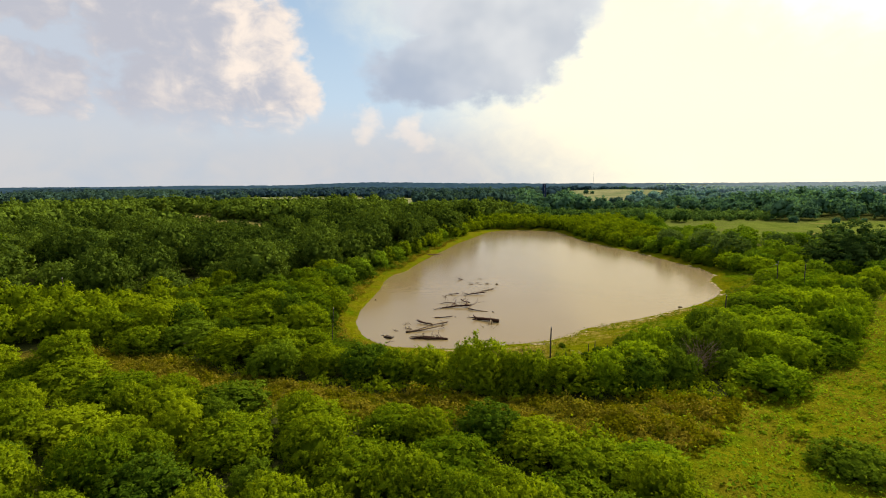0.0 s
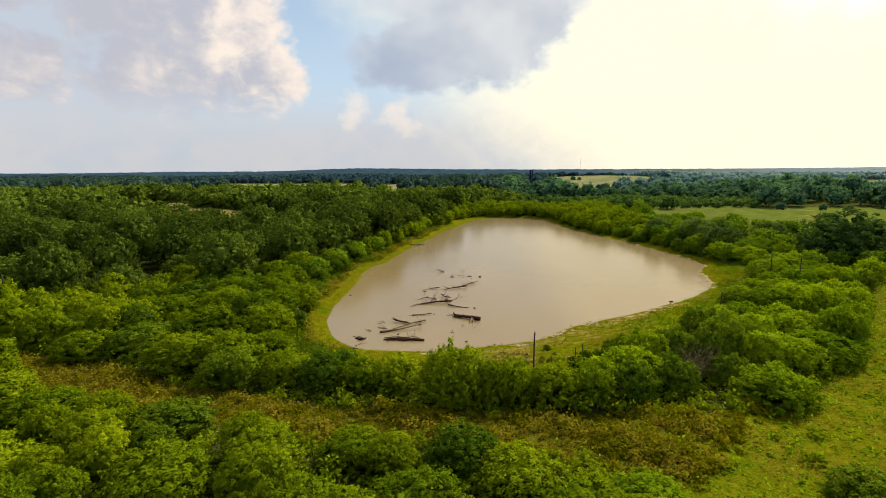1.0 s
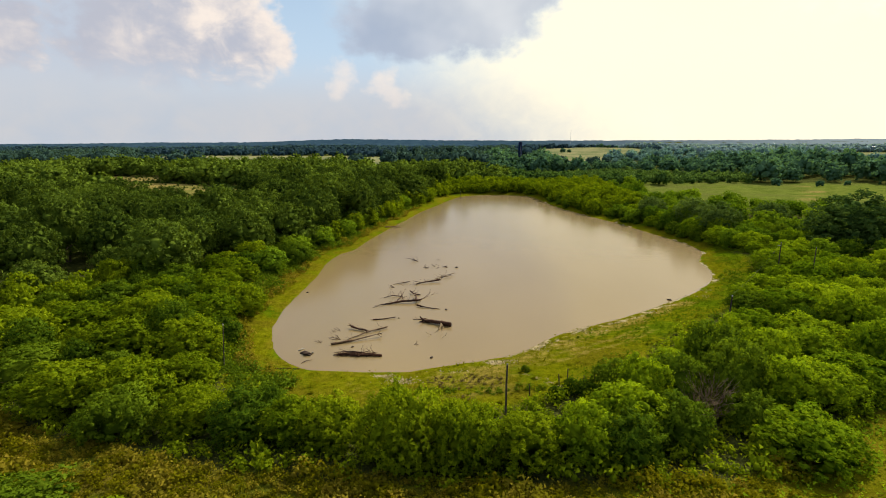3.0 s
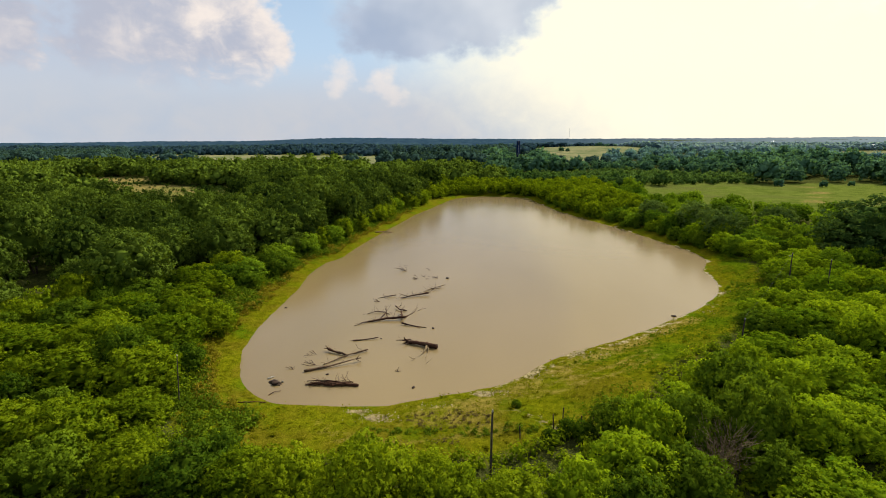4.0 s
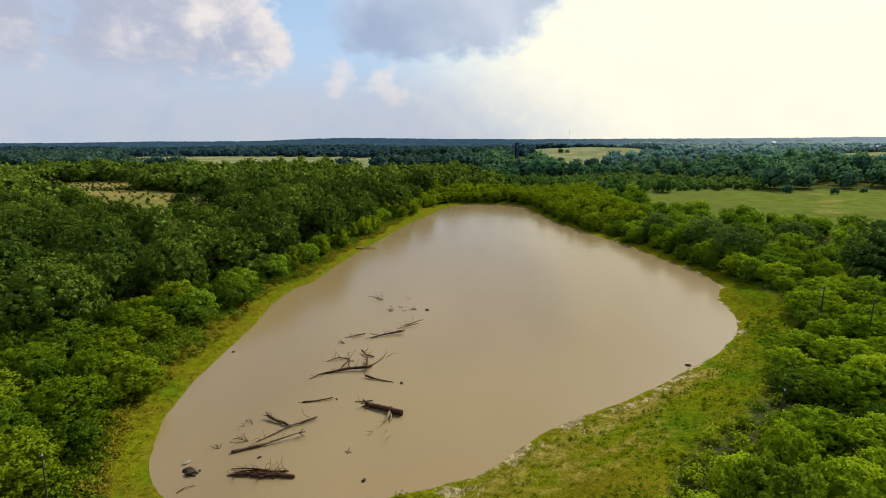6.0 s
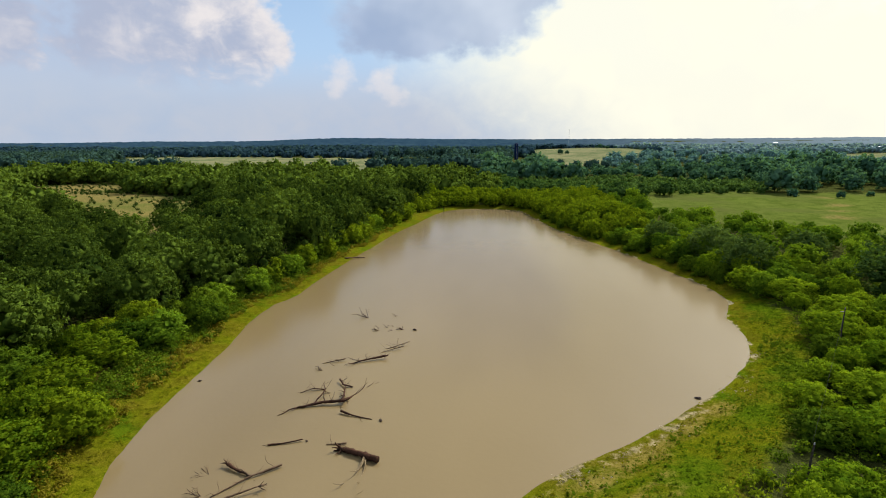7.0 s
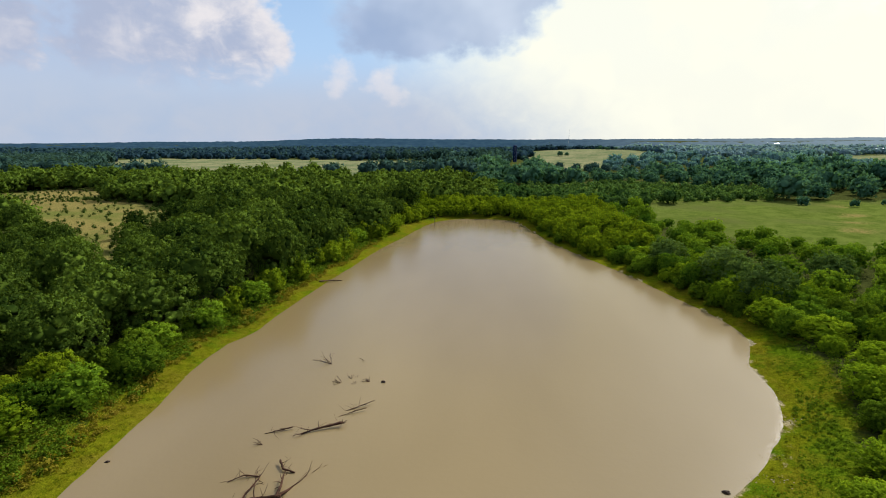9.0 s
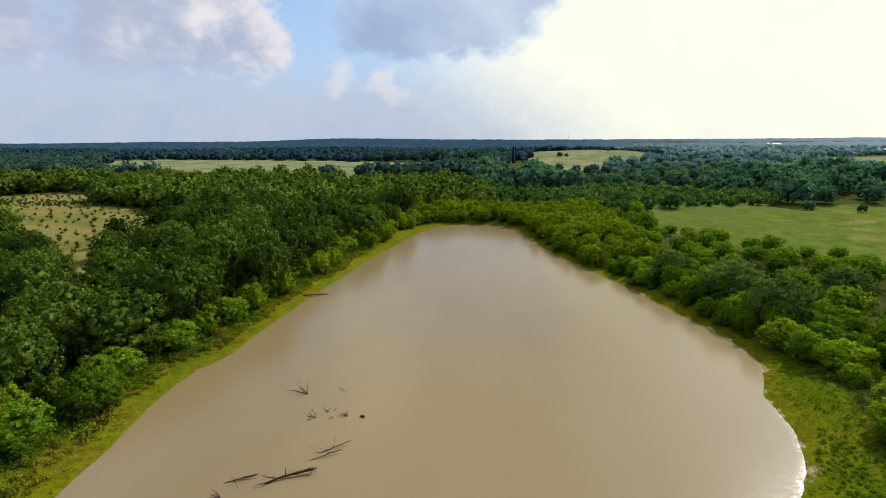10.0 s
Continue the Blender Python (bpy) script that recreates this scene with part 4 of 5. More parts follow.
MID_FORMS = [crown(151 + i, 5.2, 8.4, 0.6, 9, 260, 0.66, core=0.86, per=5, puff=1.0, crest=0.5) for i in range(4)]
FAR_FORMS = [crown(171 + i, 8.5, 8.0, 0.0, 5, 20, 1.6, core=1.0, per=2, puff=0.8) for i in range(4)]
def off_silo(x, y):
    """Off the fields, and off the camera's line of sight to the silo."""
    return off_fields(x, y) & ~((np.abs(x - 14 - 0.05 * (y - 48)) < 8) & (y > 330) & (y < 530))


mid_sites = [q for q in scatter(-560, 560, 300, 560, 9.0, off_silo) if not (10 < q[0] < 330 and q[1] < 348)]
# woods to the right take the paler haze tint, the left the darker
many("mid_woods", [q for q in mid_sites if q[0] > 70 + 0.05 * q[1] and waves(q[0], q[1], 110, 41) > -0.30], MID_FORMS, lambda x, y: 0.74 + 0.22 * math.sin(x * 0.05) * math.sin(y * 0.04) - (0.2 if x < 140 and y < 430 else 0.0), LEAF_PALE_HAZE, "woods past the meadow, leaves painted grey-green for haze", "woods")
many("mid_woods", [q for q in mid_sites if q[0] <= 70 + 0.05 * q[1]], MID_FORMS, lambda x, y: 1.10 if x < 30 else 0.5, LEAF_BLUE_HAZE, "woods past the fields, leaves painted blue-green for haze", "woods")
far_sites = scatter(-1050, 1000, 560, 1020, 15, off_fields)
many("far_woods", [q for q in far_sites if q[0] < 130 + 0.1 * q[1]], FAR_FORMS, lambda x, y: 0.85, LEAF_FAR_HAZE, "far woods with blue-green haze painted into the leaves", "woods")
many("far_woods", [q for q in far_sites if q[0] >= 130 + 0.1 * q[1]], FAR_FORMS, lambda x, y: 0.8, LEAF_HAZE, "far woods with pale haze painted into the leaves", "woods")

# ---- distance ----
def ridge(name, y, x0, x1, low, hills, bumps, depth, label):
    """A long wooded rise: a bumpy strip with a crest and a back."""
    xs = np.linspace(x0, x1, 900)
    crest = low + sum(h * np.exp(-((xs - c) / w) ** 2) for c, w, h in hills) + bumps * (waves(xs, xs * 0, 130, int(y)) + 0.8 * waves(xs, xs * 0, 37, int(y) + 1) + 0.9 * waves(xs, xs * 0, 17, int(y) + 2))
    rows = [(y - depth, np.full_like(xs, -8.0)), (y - depth * 0.5, crest * 0.55 - 2), (y, crest), (y + depth, np.full_like(xs, -8.0))]
    v = np.concatenate([np.stack([xs, np.full_like(xs, yy), zz], 1) for yy, zz in rows])
    i = np.arange(len(rows) * 900).reshape(len(rows), 900)
    f = np.stack([i[:-1, :-1], i[:-1, 1:], i[1:, 1:], i[1:, :-1]], -1).reshape(-1, 4)
    return tagged(part(name, mesh_of(name, v, f, DISTANCE_HAZE, True), DISTANCE_HAZE, None), label, "hills", kind="structure")


ridge("backdrop_5", 1030, -1150, 1060, 9.5, ((-300, 300, 2),), 0.9, 30, "wooded rise beyond the fields, glowing with painted blue-green haze")
ridge("backdrop_4", 1330, -1500, 1400, 9.0, ((-250, 400, 3),), 0.9, 40, "wooded rise beyond the fields, glowing with painted blue-green haze")
ridge("backdrop_1", 1750, -2000, 1900, 9, ((-300, 500, 3), (900, 400, -2)), 1.2, 60, "wooded rise in the distance, glowing with painted blue haze")
ridge("backdrop_2", 2500, -2900, 2600, 11, ((-500, 700, 4),), 1.3, 100, "wooded rise in the distance, glowing with painted blue haze")
ridge("backdrop_3", 3900, -4400, 4000, 12, ((-1150, 500, 15), (-500, 900, 9), (-2600, 500, 4)), 1.5, 200, "long low hill on the horizon, glowing with painted blue haze")

# ---- low plants ----
BUSHLETS = [clump(191 + i, 0.75, 0.85, 0.02, 5, 135, 0.145, core=0.5, bunch=5, spread=1.5) for i in range(4)]
TUFTS = [clump(201 + i, 0.45, 0.16, -0.06, 3, 30, 0.13, core=0.05, bunch=3, up=2.5) for i in range(4)]
SAPLINGS = [crown(221 + i, 2.0, 3.8, 0.1, 6, 130, 0.45, core=0.85, per=5, puff=1.0) for i in range(3)]
SPIRES = [clump(211 + i, 0.62, 2.2, 0.05, 5, 70, 0.28, core=0.8, bunch=5) for i in range(3)]


def on_strip(x, y):
    return inside(STRIP, x, y) & in_view(x, y, 0) & (distance(ring, x, y) > 8)


def on_bank(x, y):
    d = distance(ring, x, y)
    return (d > 0.5) & (inside(OPEN, x, y) | (d < 4.5))


weeds = scatter(-50, 34, 22, 60, 0.50, lambda x, y: on_strip(x, y) & (x + 6 * rng.rand(len(x)) < 21.5 + 0.8 * (y - 38)) & (y > 30))
weed_size = lambda x, y: 0.58 + 0.14 * math.sin(x * 0.7 + y)
greener = [q for q in weeds if rng.rand() < 0.30 + 0.35 * float(waves(q[0], q[1], 7, 33)) + 0.03 * max(0, q[0] - 8)]
chosen = set(greener)
many("dry_weeds", [q for q in weeds if q not in chosen], BUSHLETS, weed_size, LEAF_WEED, "knee-high brown and olive weeds on the open strip", "weeds", 0.5)
many("green_weeds", greener, BUSHLETS, weed_size, LEAF_GRASS, "knee-high yellow-green weeds on the open strip", "weeds", 0.5)
bank_sites = scatter(-26, 50, 45, 112, 0.58, on_bank)
bank_d = distance(ring, np.array([q[0] for q in bank_sites]), np.array([q[1] for q in bank_sites]))
rich = [q[0] > 15 + 4 * float(waves(q[0], q[1], 12, 72)) and d > 1.8 and q[1] < 110 for q, d in zip(bank_sites, bank_d)]
many("grass_tufts", [q for q, k_ in zip(bank_sites, rich) if not k_], TUFTS, lambda x, y: 0.8, LEAF_GRASS, "rough yellow-green grass tufts on the pond bank", "grass", 0.6)
many("grass_tufts", [q for q, k_ in zip(bank_sites, rich) if k_], TUFTS, lambda x, y: 0.95, LEAF_RICH, "thick mid-green grass on the wide bank", "grass", 0.6)
many("bank_weeds", scatter(-24, 50, 45, 125, 1.3, lambda x, y: on_bank(x, y) & (distance(ring, x, y) > 3.2) & (waves(x, y, 14, 21) > 0.35)), BUSHLETS, lambda x, y: 0.26, LEAF_GRASS, "low green weeds on the pond bank", "weeds", 0.5)
many("bank_herbs", scatter(33, 45, 74, 92, 0.42, lambda x, y: (((x - 38.9) * 0.33 + (y - 82.6) * 0.944) / 5.2) ** 2 + (((x - 38.9) * 0.944 - (y - 82.6) * 0.33) / 1.35) ** 2 + 0.7 * waves(x, y, 2.5, 53) < 1), BUSHLETS, lambda x, y: 0.27, LEAF_DEEP, "dark green broadleaf weeds on the wide bank", "weeds", 0.6)
many("shore_debris", scatter(20, 42, 66, 96, 0.34, lambda x, y: (np.abs(distance(ring, x, y) + 0.2) < 0.38) & (waves(x, y, 2.2, 54) > 0.25)), TUFTS, lambda x, y: 0.34, LEAF_BRUSH, "brown twigs and dead stems washed up along the shore", "debris", 0.6)
many("dead_brush", scatter(2, 11, 48, 54, 0.32, lambda x, y: (((x - 6.4) / 2.8) ** 2 + ((y - 51.8) / 1.2) ** 2 + 0.5 * waves(x, y, 2.5, 51) < 1) | (((x - 6.4) / 0.9) ** 2 + ((y - 49.0) / 0.5) ** 2 < 1)), BUSHLETS, lambda x, y: 0.20, LEAF_BRUSH, "low grey-brown dead brush on the near bank", "brush", 0.6)
many("ditch_weeds", scatter(1, 12, 48, 53, 0.45, lambda x, y: np.abs(y - 50.1 - 0.04 * (x - 6) - 0.25 * waves(x, y, 4, 52)) < 0.42), BUSHLETS, lambda x, y: 0.30, LEAF_DEEP, "line of low green weeds along an old ditch", "weeds", 0.6)
for x, y, s in ((10.9, 53.4, 0.17), (13.7, 49.7, 0.30), (14.6, 49.2, 0.34), (12.6, 48.9, 0.26)):
    copy_thing(DEEP_SHRUBS[1], stand(x, y, s, 1.1))
edge_sites = scatter(-28, -6, 46, 150, 0.62, lambda x, y: (distance(ring, x, y) > 1.8) & (distance(ring, x, y) < 6.2) & ~inside(FOREST, x, y))
belt = distance(ring, np.array([q[0] for q in edge_sites]), np.array([q[1] for q in edge_sites])) + 0.8 * waves(np.array([q[0] for q in edge_sites]), np.array([q[1] for q in edge_sites]), 6, 61)
many("edge_weeds", [q for q, d in zip(edge_sites, belt) if 1.7 < d < 3.4], BUSHLETS, lambda x, y: 0.56 + 0.12 * math.sin(x + 0.6 * y), LEAF_WEED, "dry brown brush along the wooded shore", "brush", 0.6)
many("bank_brush", [q for q, d in zip(edge_sites, belt) if d >= 2.7], BUSHLETS, lambda x, y: 0.68, LEAF_DEEP, "green brush between the shore and the wood", "brush", 0.6)
many("open_grass", scatter(10, 60, 16, 80, 0.62, lambda x, y: on_strip(x, y) & in_view(x, y, -2) & (x > 14)), TUFTS, lambda x, y: 1.0, LEAF_LIME_LIT, "rough yellow-green grass on the open ground", "grass", 0.6)
many("undergrowth", scatter(-45, 42, 16, 62, 1.02, lambda x, y: in_view(x, y, 0) & ~inside(STRIP, x, y) & ~inside(OPEN, x, y) & (distance(ring, x, y) > 3)), BUSHLETS, lambda x, y: 0.85, LEAF_SHRUB, "green undergrowth between the shrubs", "undergrowth", 0.6)
# dark leaf colour here stands in for shade in the gaps between shrubs
many("undergrowth", scatter(18, 64, 62, 122, 1.15, lambda x, y: (distance(OPEN, x, y) > 0.2) & (distance(ring, x, y) > 3) & ~inside(STRIP, x, y) & (distance(ring, x, y) < 22)), BUSHLETS, lambda x, y: 0.75, LEAF_DEEP, "undergrowth by the bank, leaf colour darkened for shade between shrubs", "undergrowth", 0.6)
many("meadow_scrub", scatter(12, 75, 18, 84, 2.4, lambda x, y: on_strip(x, y) & ((x > 22) | (y < 34)) & (waves(x, y, 11, 22) > 0.75)), BUSHLETS, lambda x, y: 0.8 + 0.5 * math.sin(x * 1.3) * math.sin(y * 0.9), LEAF_SHRUB, "low green scrub in the open grass", "scrub", 0.5)
many("clearing_saplings", scatter(-100, -46, 124, 210, 1.7, lambda x, y: inside(CLEARING, x, y) & (x > -95 + 0.6 * (200 - y)))
     + scatter(-185, -46, 124, 258, 3.4, lambda x, y: inside(CLEARING, x, y))
     + scatter(-170, -112, 205, 232, 2.0, lambda x, y: ((x + 141) / 26) ** 2 + ((y - 219) / 7) ** 2 < 1), SPIRES, lambda x, y: 0.62, LEAF_SAPLING, "small dark saplings dotted over the straw clearing", "saplings", 0.5)
rows = [(x, y) for x in np.arange(24, 122, 3.6) for y in np.arange(214, 284, 4.4)]
rows = [(x + rng.normal() * 0.5 + 1.2 * (int(y) % 2), y + rng.normal() * 0.5) for x, y in rows]
many("orchard_rows", [q for q in rows if inside(ORCHARD, np.array([q[0]]), np.array([q[1]]))[0]], SAPLINGS, lambda x, y: 0.66, LEAF_ROW, "rows of small planted trees past the meadow", "orchard")
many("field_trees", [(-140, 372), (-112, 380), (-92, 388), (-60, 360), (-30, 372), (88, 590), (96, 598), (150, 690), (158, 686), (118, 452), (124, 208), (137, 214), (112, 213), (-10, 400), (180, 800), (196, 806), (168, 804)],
     MID_FORMS, lambda x, y: 0.30 if y < 250 else 0.5, LEAF_MID_HAZE, "lone round trees standing in the far fields", "trees")

# ---- a bare dead shrub among the green ones ----
dead = tagged(new("dead_shrub"), "bare grey dead shrub among green shrubs", "shrub")
v, f = stems(401, 2.3, 0.7, 0.05, 9)
part("stem", mesh_of("dead_stem", v, f, DEAD_TWIG, True), DEAD_TWIG, dead)
r = np.random.RandomState(402)
twigs = []
for i in range(170):
    a, h = r.rand() * 6.28, 0.8 + 1.5 * r.rand()
    q = r.rand() ** 0.5 * 1.3
    pts, rad = limb(r, (math.cos(a) * q, math.sin(a) * q, h), (math.cos(a), math.sin(a), 1.2), 0.9, 0.016, 0.25, 4, 0.3)
    twigs.append(tube(pts, rad, 3))
v, f = join(twigs)
part("twig", mesh_of("dead_twigs", v, f, DEAD_TWIG), DEAD_TWIG, dead, "bare grey twigs")
dead.matrix_basis = stand(21.4, 46.6, 0.95)
copy_thing(dead, stand(20.5, 46.0, 0.75))


# ---- drowned timber in the pond ----
def driftwood(name, points, r0, r1, mat, label, forks=(), twig_count=0, claws=False, seed=0, fork_mat=None):
    """A fallen log along the points, its branches, its small twigs and its splayed root end."""
    r = np.random.RandomState(seed)
    root = tagged(new(name), label, "driftwood")
    root.location = (*points[0][:2], 0)
    base = np.array([*points[0][:2], 0.0])
    p = np.array(points, float) - base
    t = np.linspace(0, 1, len(p))
    q = np.linspace(0, 1, 6 * len(p))
    line = np.stack([np.interp(q, t, p[:, i]) for i in range(3)], 1)
    line[1:-1] += r.normal(size=(len(q) - 2, 3)) * (0.012 + 0.05 * r0) * np.array([1, 1, 0.35])
    rad = np.interp(q, [0, 1], [r0, r1]) * (1 + 0.015 * r.normal(size=len(q)))
    rad[0] *= 0.8
    rad[-1] *= 0.7
    v, f = tube(line, rad, 9)
    core = np.repeat(line, 9, axis=0)
    knots = np.array([1 + 0.35 * noise.noise(Vector(c) * 1.6 + Vector((seed, 0, 0))) + 0.30 * noise.noise(Vector(c) * 7.0) for c in v])
    v = core + (v - core) * knots[:, None]
    n0 = len(v)
    ends = np.concatenate([v, line[:1], line[-1:]])
    bm = bmesh.new()
    vs = [bm.verts.new(c) for c in ends]
    for face in f:
        bm.faces.new([vs[i] for i in face])
    for i in range(9):
        bm.faces.new((vs[(i + 1) % 9], vs[i], vs[n0]))
        bm.faces.new((vs[n0 - 9 + i], vs[n0 - 9 + (i + 1) % 9], vs[n0 + 1]))
    part("log", bm, mat, root, smooth=True)
    for way, at, length, thick in forks:
        i = int(at * (len(q) - 1))
        pts, rd = limb(r, line[i], way, length, thick * 0.75, 0.17, 8, 0.25)
        pts[:, 2] = np.maximum(pts[:, 2], -0.04)
        part("branch", mesh_of("branch", *tube(pts, rd, 6), fork_mat or mat, True), fork_mat or mat, root)
        for j in (3, 4, 5, 6, 7):
            pt, rt = limb(r, pts[j], np.array(way) + r.normal(size=3) * 0.8, length * 0.32, max(0.009, thick * 0.2), 0.25, 4, 0.3)
            pt[:, 2] = np.maximum(pt[:, 2], -0.05)
            part("twig", mesh_of("twig", *tube(pt, rt, 4), fork_mat or mat), fork_mat or mat, root)
    for i in range(twig_count):
        j = r.randint(len(q))
        pt, rt = limb(r, line[j], r.normal(size=3) * np.array([1, 1, 0.35]) + np.array([0, 0, 0.16]), 0.5 + 0.7 * r.rand(), 0.014 + 0.012 * r.rand(), 0.3, 5, 0.3)
        part("twig", mesh_of("twig", *tube(pt, rt, 4), mat), mat, root)
    if claws:
        way = line[-1] - line[-3]
        for i in range(8):
            w = way / np.linalg.norm(way) + r.normal(size=3) * 0.75
            pt, rt = limb(r, line[-1], w, r0 * 1.3 + 0.35, r0 * 0.28 + 0.015, 0.25, 5, 0.25)
            part("root", mesh_of("root", *tube(pt, rt, 5), mat, True), mat, root, "splayed broken root")
    return root


stump = driftwood("fallen_log", [(4.48, 64.1, 0.18), (3.55, 64.45, 0.23), (2.5, 64.85, 0.21), (1.75, 65.15, 0.14)], 0.26, 0.14, DEAD_DARK, "thick dark wet tree trunk lying in the pond",
                  forks=(((0.06, -1.0, 0.02), 0.36, 3.2, 0.16), ((0.22, -1.0, 0.0), 0.36, 3.6, 0.09)), claws=True, seed=31, fork_mat=DEAD_TWIG)
for i in range(15):
    a = -5.2 + 2.6 * rng.rand()
    b = a + 1.2 + 2.0 * rng.rand()
    y0, y1 = 56.45 + 0.7 * rng.rand(), 56.4 + 0.8 * rng.rand()
    thick = 0.018 + 0.035 * rng.rand()
    driftwood("dead_branch", [(a, y0, 0.04), ((a + b) / 2, (y0 + y1) / 2 + rng.normal() * 0.15, 0.08 + 0.16 * rng.rand()), (min(b, -0.9 - 0.9 * rng.rand()), y1, 0.05 + 0.12 * rng.rand())], thick, thick * 1.2, DEAD_DARK,
              "dark dead branch in a raft of driftwood", twig_count=4, seed=200 + i)
driftwood("fallen_log", [(-3.6, 56.75, 0.08), (-2.2, 56.7, 0.10), (-0.8, 56.65, 0.10)], 0.08, 0.12, DEAD_DARK, "short dark log in a raft of driftwood", twig_count=4, seed=230)
driftwood("fallen_log", [(-5.8, 58.7, 0.10), (-3.9, 59.75, 0.14), (-2.1, 60.9, 0.28)], 0.115, 0.04, DEAD_GREY, "long thin dark log with splayed roots", twig_count=7, claws=True, seed=41)
driftwood("fallen_log", [(-1.6, 63.2, 0.16), (-3.2, 61.9, 0.12), (-4.7, 60.0, 0.04)], 0.085, 0.035, DEAD_GREY, "long pale weathered log half afloat", forks=(((-1, 0.25, 0.05), 0.5, 1.9, 0.09),), twig_count=6, seed=42)
driftwood("dead_branch", [(-3.3, 62.1, 0.06), (-4.4, 62.5, 0.16), (-5.1, 62.9, 0.22)], 0.06, 0.11, DEAD_DARK, "dark forked dead branch above the water", claws=True, twig_count=3, seed=43)
driftwood("fallen_tree", [(-3.3, 70.3, 0.06), (-1.6, 71.0, 0.20), (0.3, 71.35, 0.30)], 0.08, 0.15, DEAD_DARK, "dark fallen tree with forked bare limbs in the pond",
          forks=(((-1, -0.7, -0.02), 0.05, 1.6, 0.08), ((0.5, 1.4, 0.10), 0.35, 3.2, 0.11), ((-0.1, 1, 0.1), 0.98, 2.2, 0.17), ((0.32, 1, 0.04), 0.98, 3.7, 0.15), ((-0.3, 1, 0.1), 0.6, 1.9, 0.06), ((0.5, -0.3, 0.1), 0.95, 1.0, 0.08)), twig_count=10, seed=44)
driftwood("dead_branch", [(0.2, 74.0, 0.06), (-0.7, 74.2, 0.16), (-1.2, 75.0, 0.26)], 0.05, 0.09, DEAD_DARK, "dark dead branch above the water", twig_count=4, seed=45)
driftwood("dead_branch", [(-2.0, 73.4, 0.04), (-3.0, 73.4, 0.14), (-3.9, 72.7, 0.04)], 0.05, 0.03, DEAD_DARK, "tangle of dark dead twigs above the water", twig_count=12, seed=46)
driftwood("dead_branch", [(2.9, 69.15, 0.02), (1.4, 69.5, 0.08), (0.3, 69.9, 0.18)], 0.03, 0.10, DEAD_DARK, "dark bowed dead branch afloat", twig_count=2, seed=47)
driftwood("dead_branch", [(-3.5, 65.35, 0.06), (-2.6, 65.55, 0.06), (-1.3, 66.1, 0.12)], 0.07, 0.05, DEAD_DARK, "thin straight dead branch afloat", twig_count=1, seed=48)
driftwood("dead_branch", [(0.5, 65.75, 0.04), (1.2, 65.8, 0.06), (1.9, 65.95, 0.10)], 0.03, 0.06, DEAD_GREY, "short pale dead branch afloat", twig_count=2, seed=49)
driftwood("fallen_log", [(-1.0, 78.5, 0.06), (-0.2, 79.1, 0.14), (0.8, 79.6, 0.20), (1.8, 80.0, 0.26)], 0.05, 0.12, DEAD_DARK, "curved dark log with a splayed root end",
          forks=(((-0.8, -0.6, 0.1), 0.1, 0.9, 0.06), ((-1, 0.2, 0.15), 0.3, 1.1, 0.06), ((-0.3, 1, 0.4), 0.45, 0.7, 0.05)), twig_count=8, claws=True, seed=50)
driftwood("dead_branch", [(-1.9, 79.3, 0.16), (-2.8, 78.9, 0.10), (-3.9, 78.4, 0.0)], 0.05, 0.03, DEAD_DARK, "thin dead branch trailing into the water", twig_count=7, seed=51)
driftwood("dead_branch", [(3.6, 83.7, 0.25), (2.6, 83.0, 0.12), (1.6, 82.3, 0.0)], 0.03, 0.05, DEAD_GREY, "pale bare branch above the water", twig_count=6, seed=52)
driftwood("dead_branch", [(3.2, 82.5, 0.22), (2.2, 82.0, 0.12), (1.1, 81.3, 0.0)], 0.04, 0.03, DEAD_GREY, "pale bare branch above the water", twig_count=5, seed=53)


def twig_fan(x, y, count, reach, turn, seed):
    """Thin drowned twigs fanning up out of the water from one point."""
    r = np.random.RandomState(seed)
    root = tagged(new("dead_branch"), "small fan of drowned twigs above the water", "driftwood")
    root.location = (x, y, 0)
    for i in range(count):
        a = turn + (i / max(1, count - 1) - 0.5) * 1.5 + r.normal() * 0.1
        pts, rad = limb(r, (0, 0, -0.03), (math.cos(a), math.sin(a), 0.10 + 0.25 * r.rand()), reach * (0.5 + 0.6 * r.rand()), 0.026, 0.12, 6, 0.3)
        pts[:, 2] = np.maximum(pts[:, 2], -0.03)
        part("twig", mesh_of("twig", *tube(pts, rad, 4), DEAD_DARK), DEAD_DARK, root)
        for j in (2, 3, 4):
            p2, r2 = limb(r, pts[j], (math.cos(a) + r.normal() * 0.6, math.sin(a) + r.normal() * 0.6, 0.4), reach * 0.25, 0.013, 0.2, 4, 0.4)
            part("twig", mesh_of("twig", *tube(p2, r2, 3), DEAD_DARK), DEAD_DARK, root)


for i, (x, y, n_, reach, turn) in enumerate(((-2.4, 91.0, 7, 2.0, 2.7), (-0.3, 87.1, 6, 1.3, 2.9), (0.4, 88.0, 4, 0.7, 2.0), (0.9, 88.2, 3, 0.5, 1.8), (2.3, 87.5, 6, 0.9, 2.5), (-5.9, 62.0, 5, 1.5, 2.9), (-5.3, 60.1, 4, 1.3, 3.1),
                                        (-6.8, 59.1, 4, 0.7, 2.5), (1.7, 59.2, 4, 0.5, 1.6), (0.9, 91.9, 3, 0.9, 3.3), (-3.4, 77.0, 4, 1.0, 3.0), (1.1, 87.0, 3, 0.5, 2.6))):
    twig_fan(x, y, n_, reach, turn, 60 + i)
driftwood("dead_branch", [(-6.4, 55.5, 0.03), (-6.8, 55.2, 0.08), (-7.1, 54.8, 0.02)], 0.02, 0.03, DEAD_GREY, "thin stick at the water's edge", seed=75)
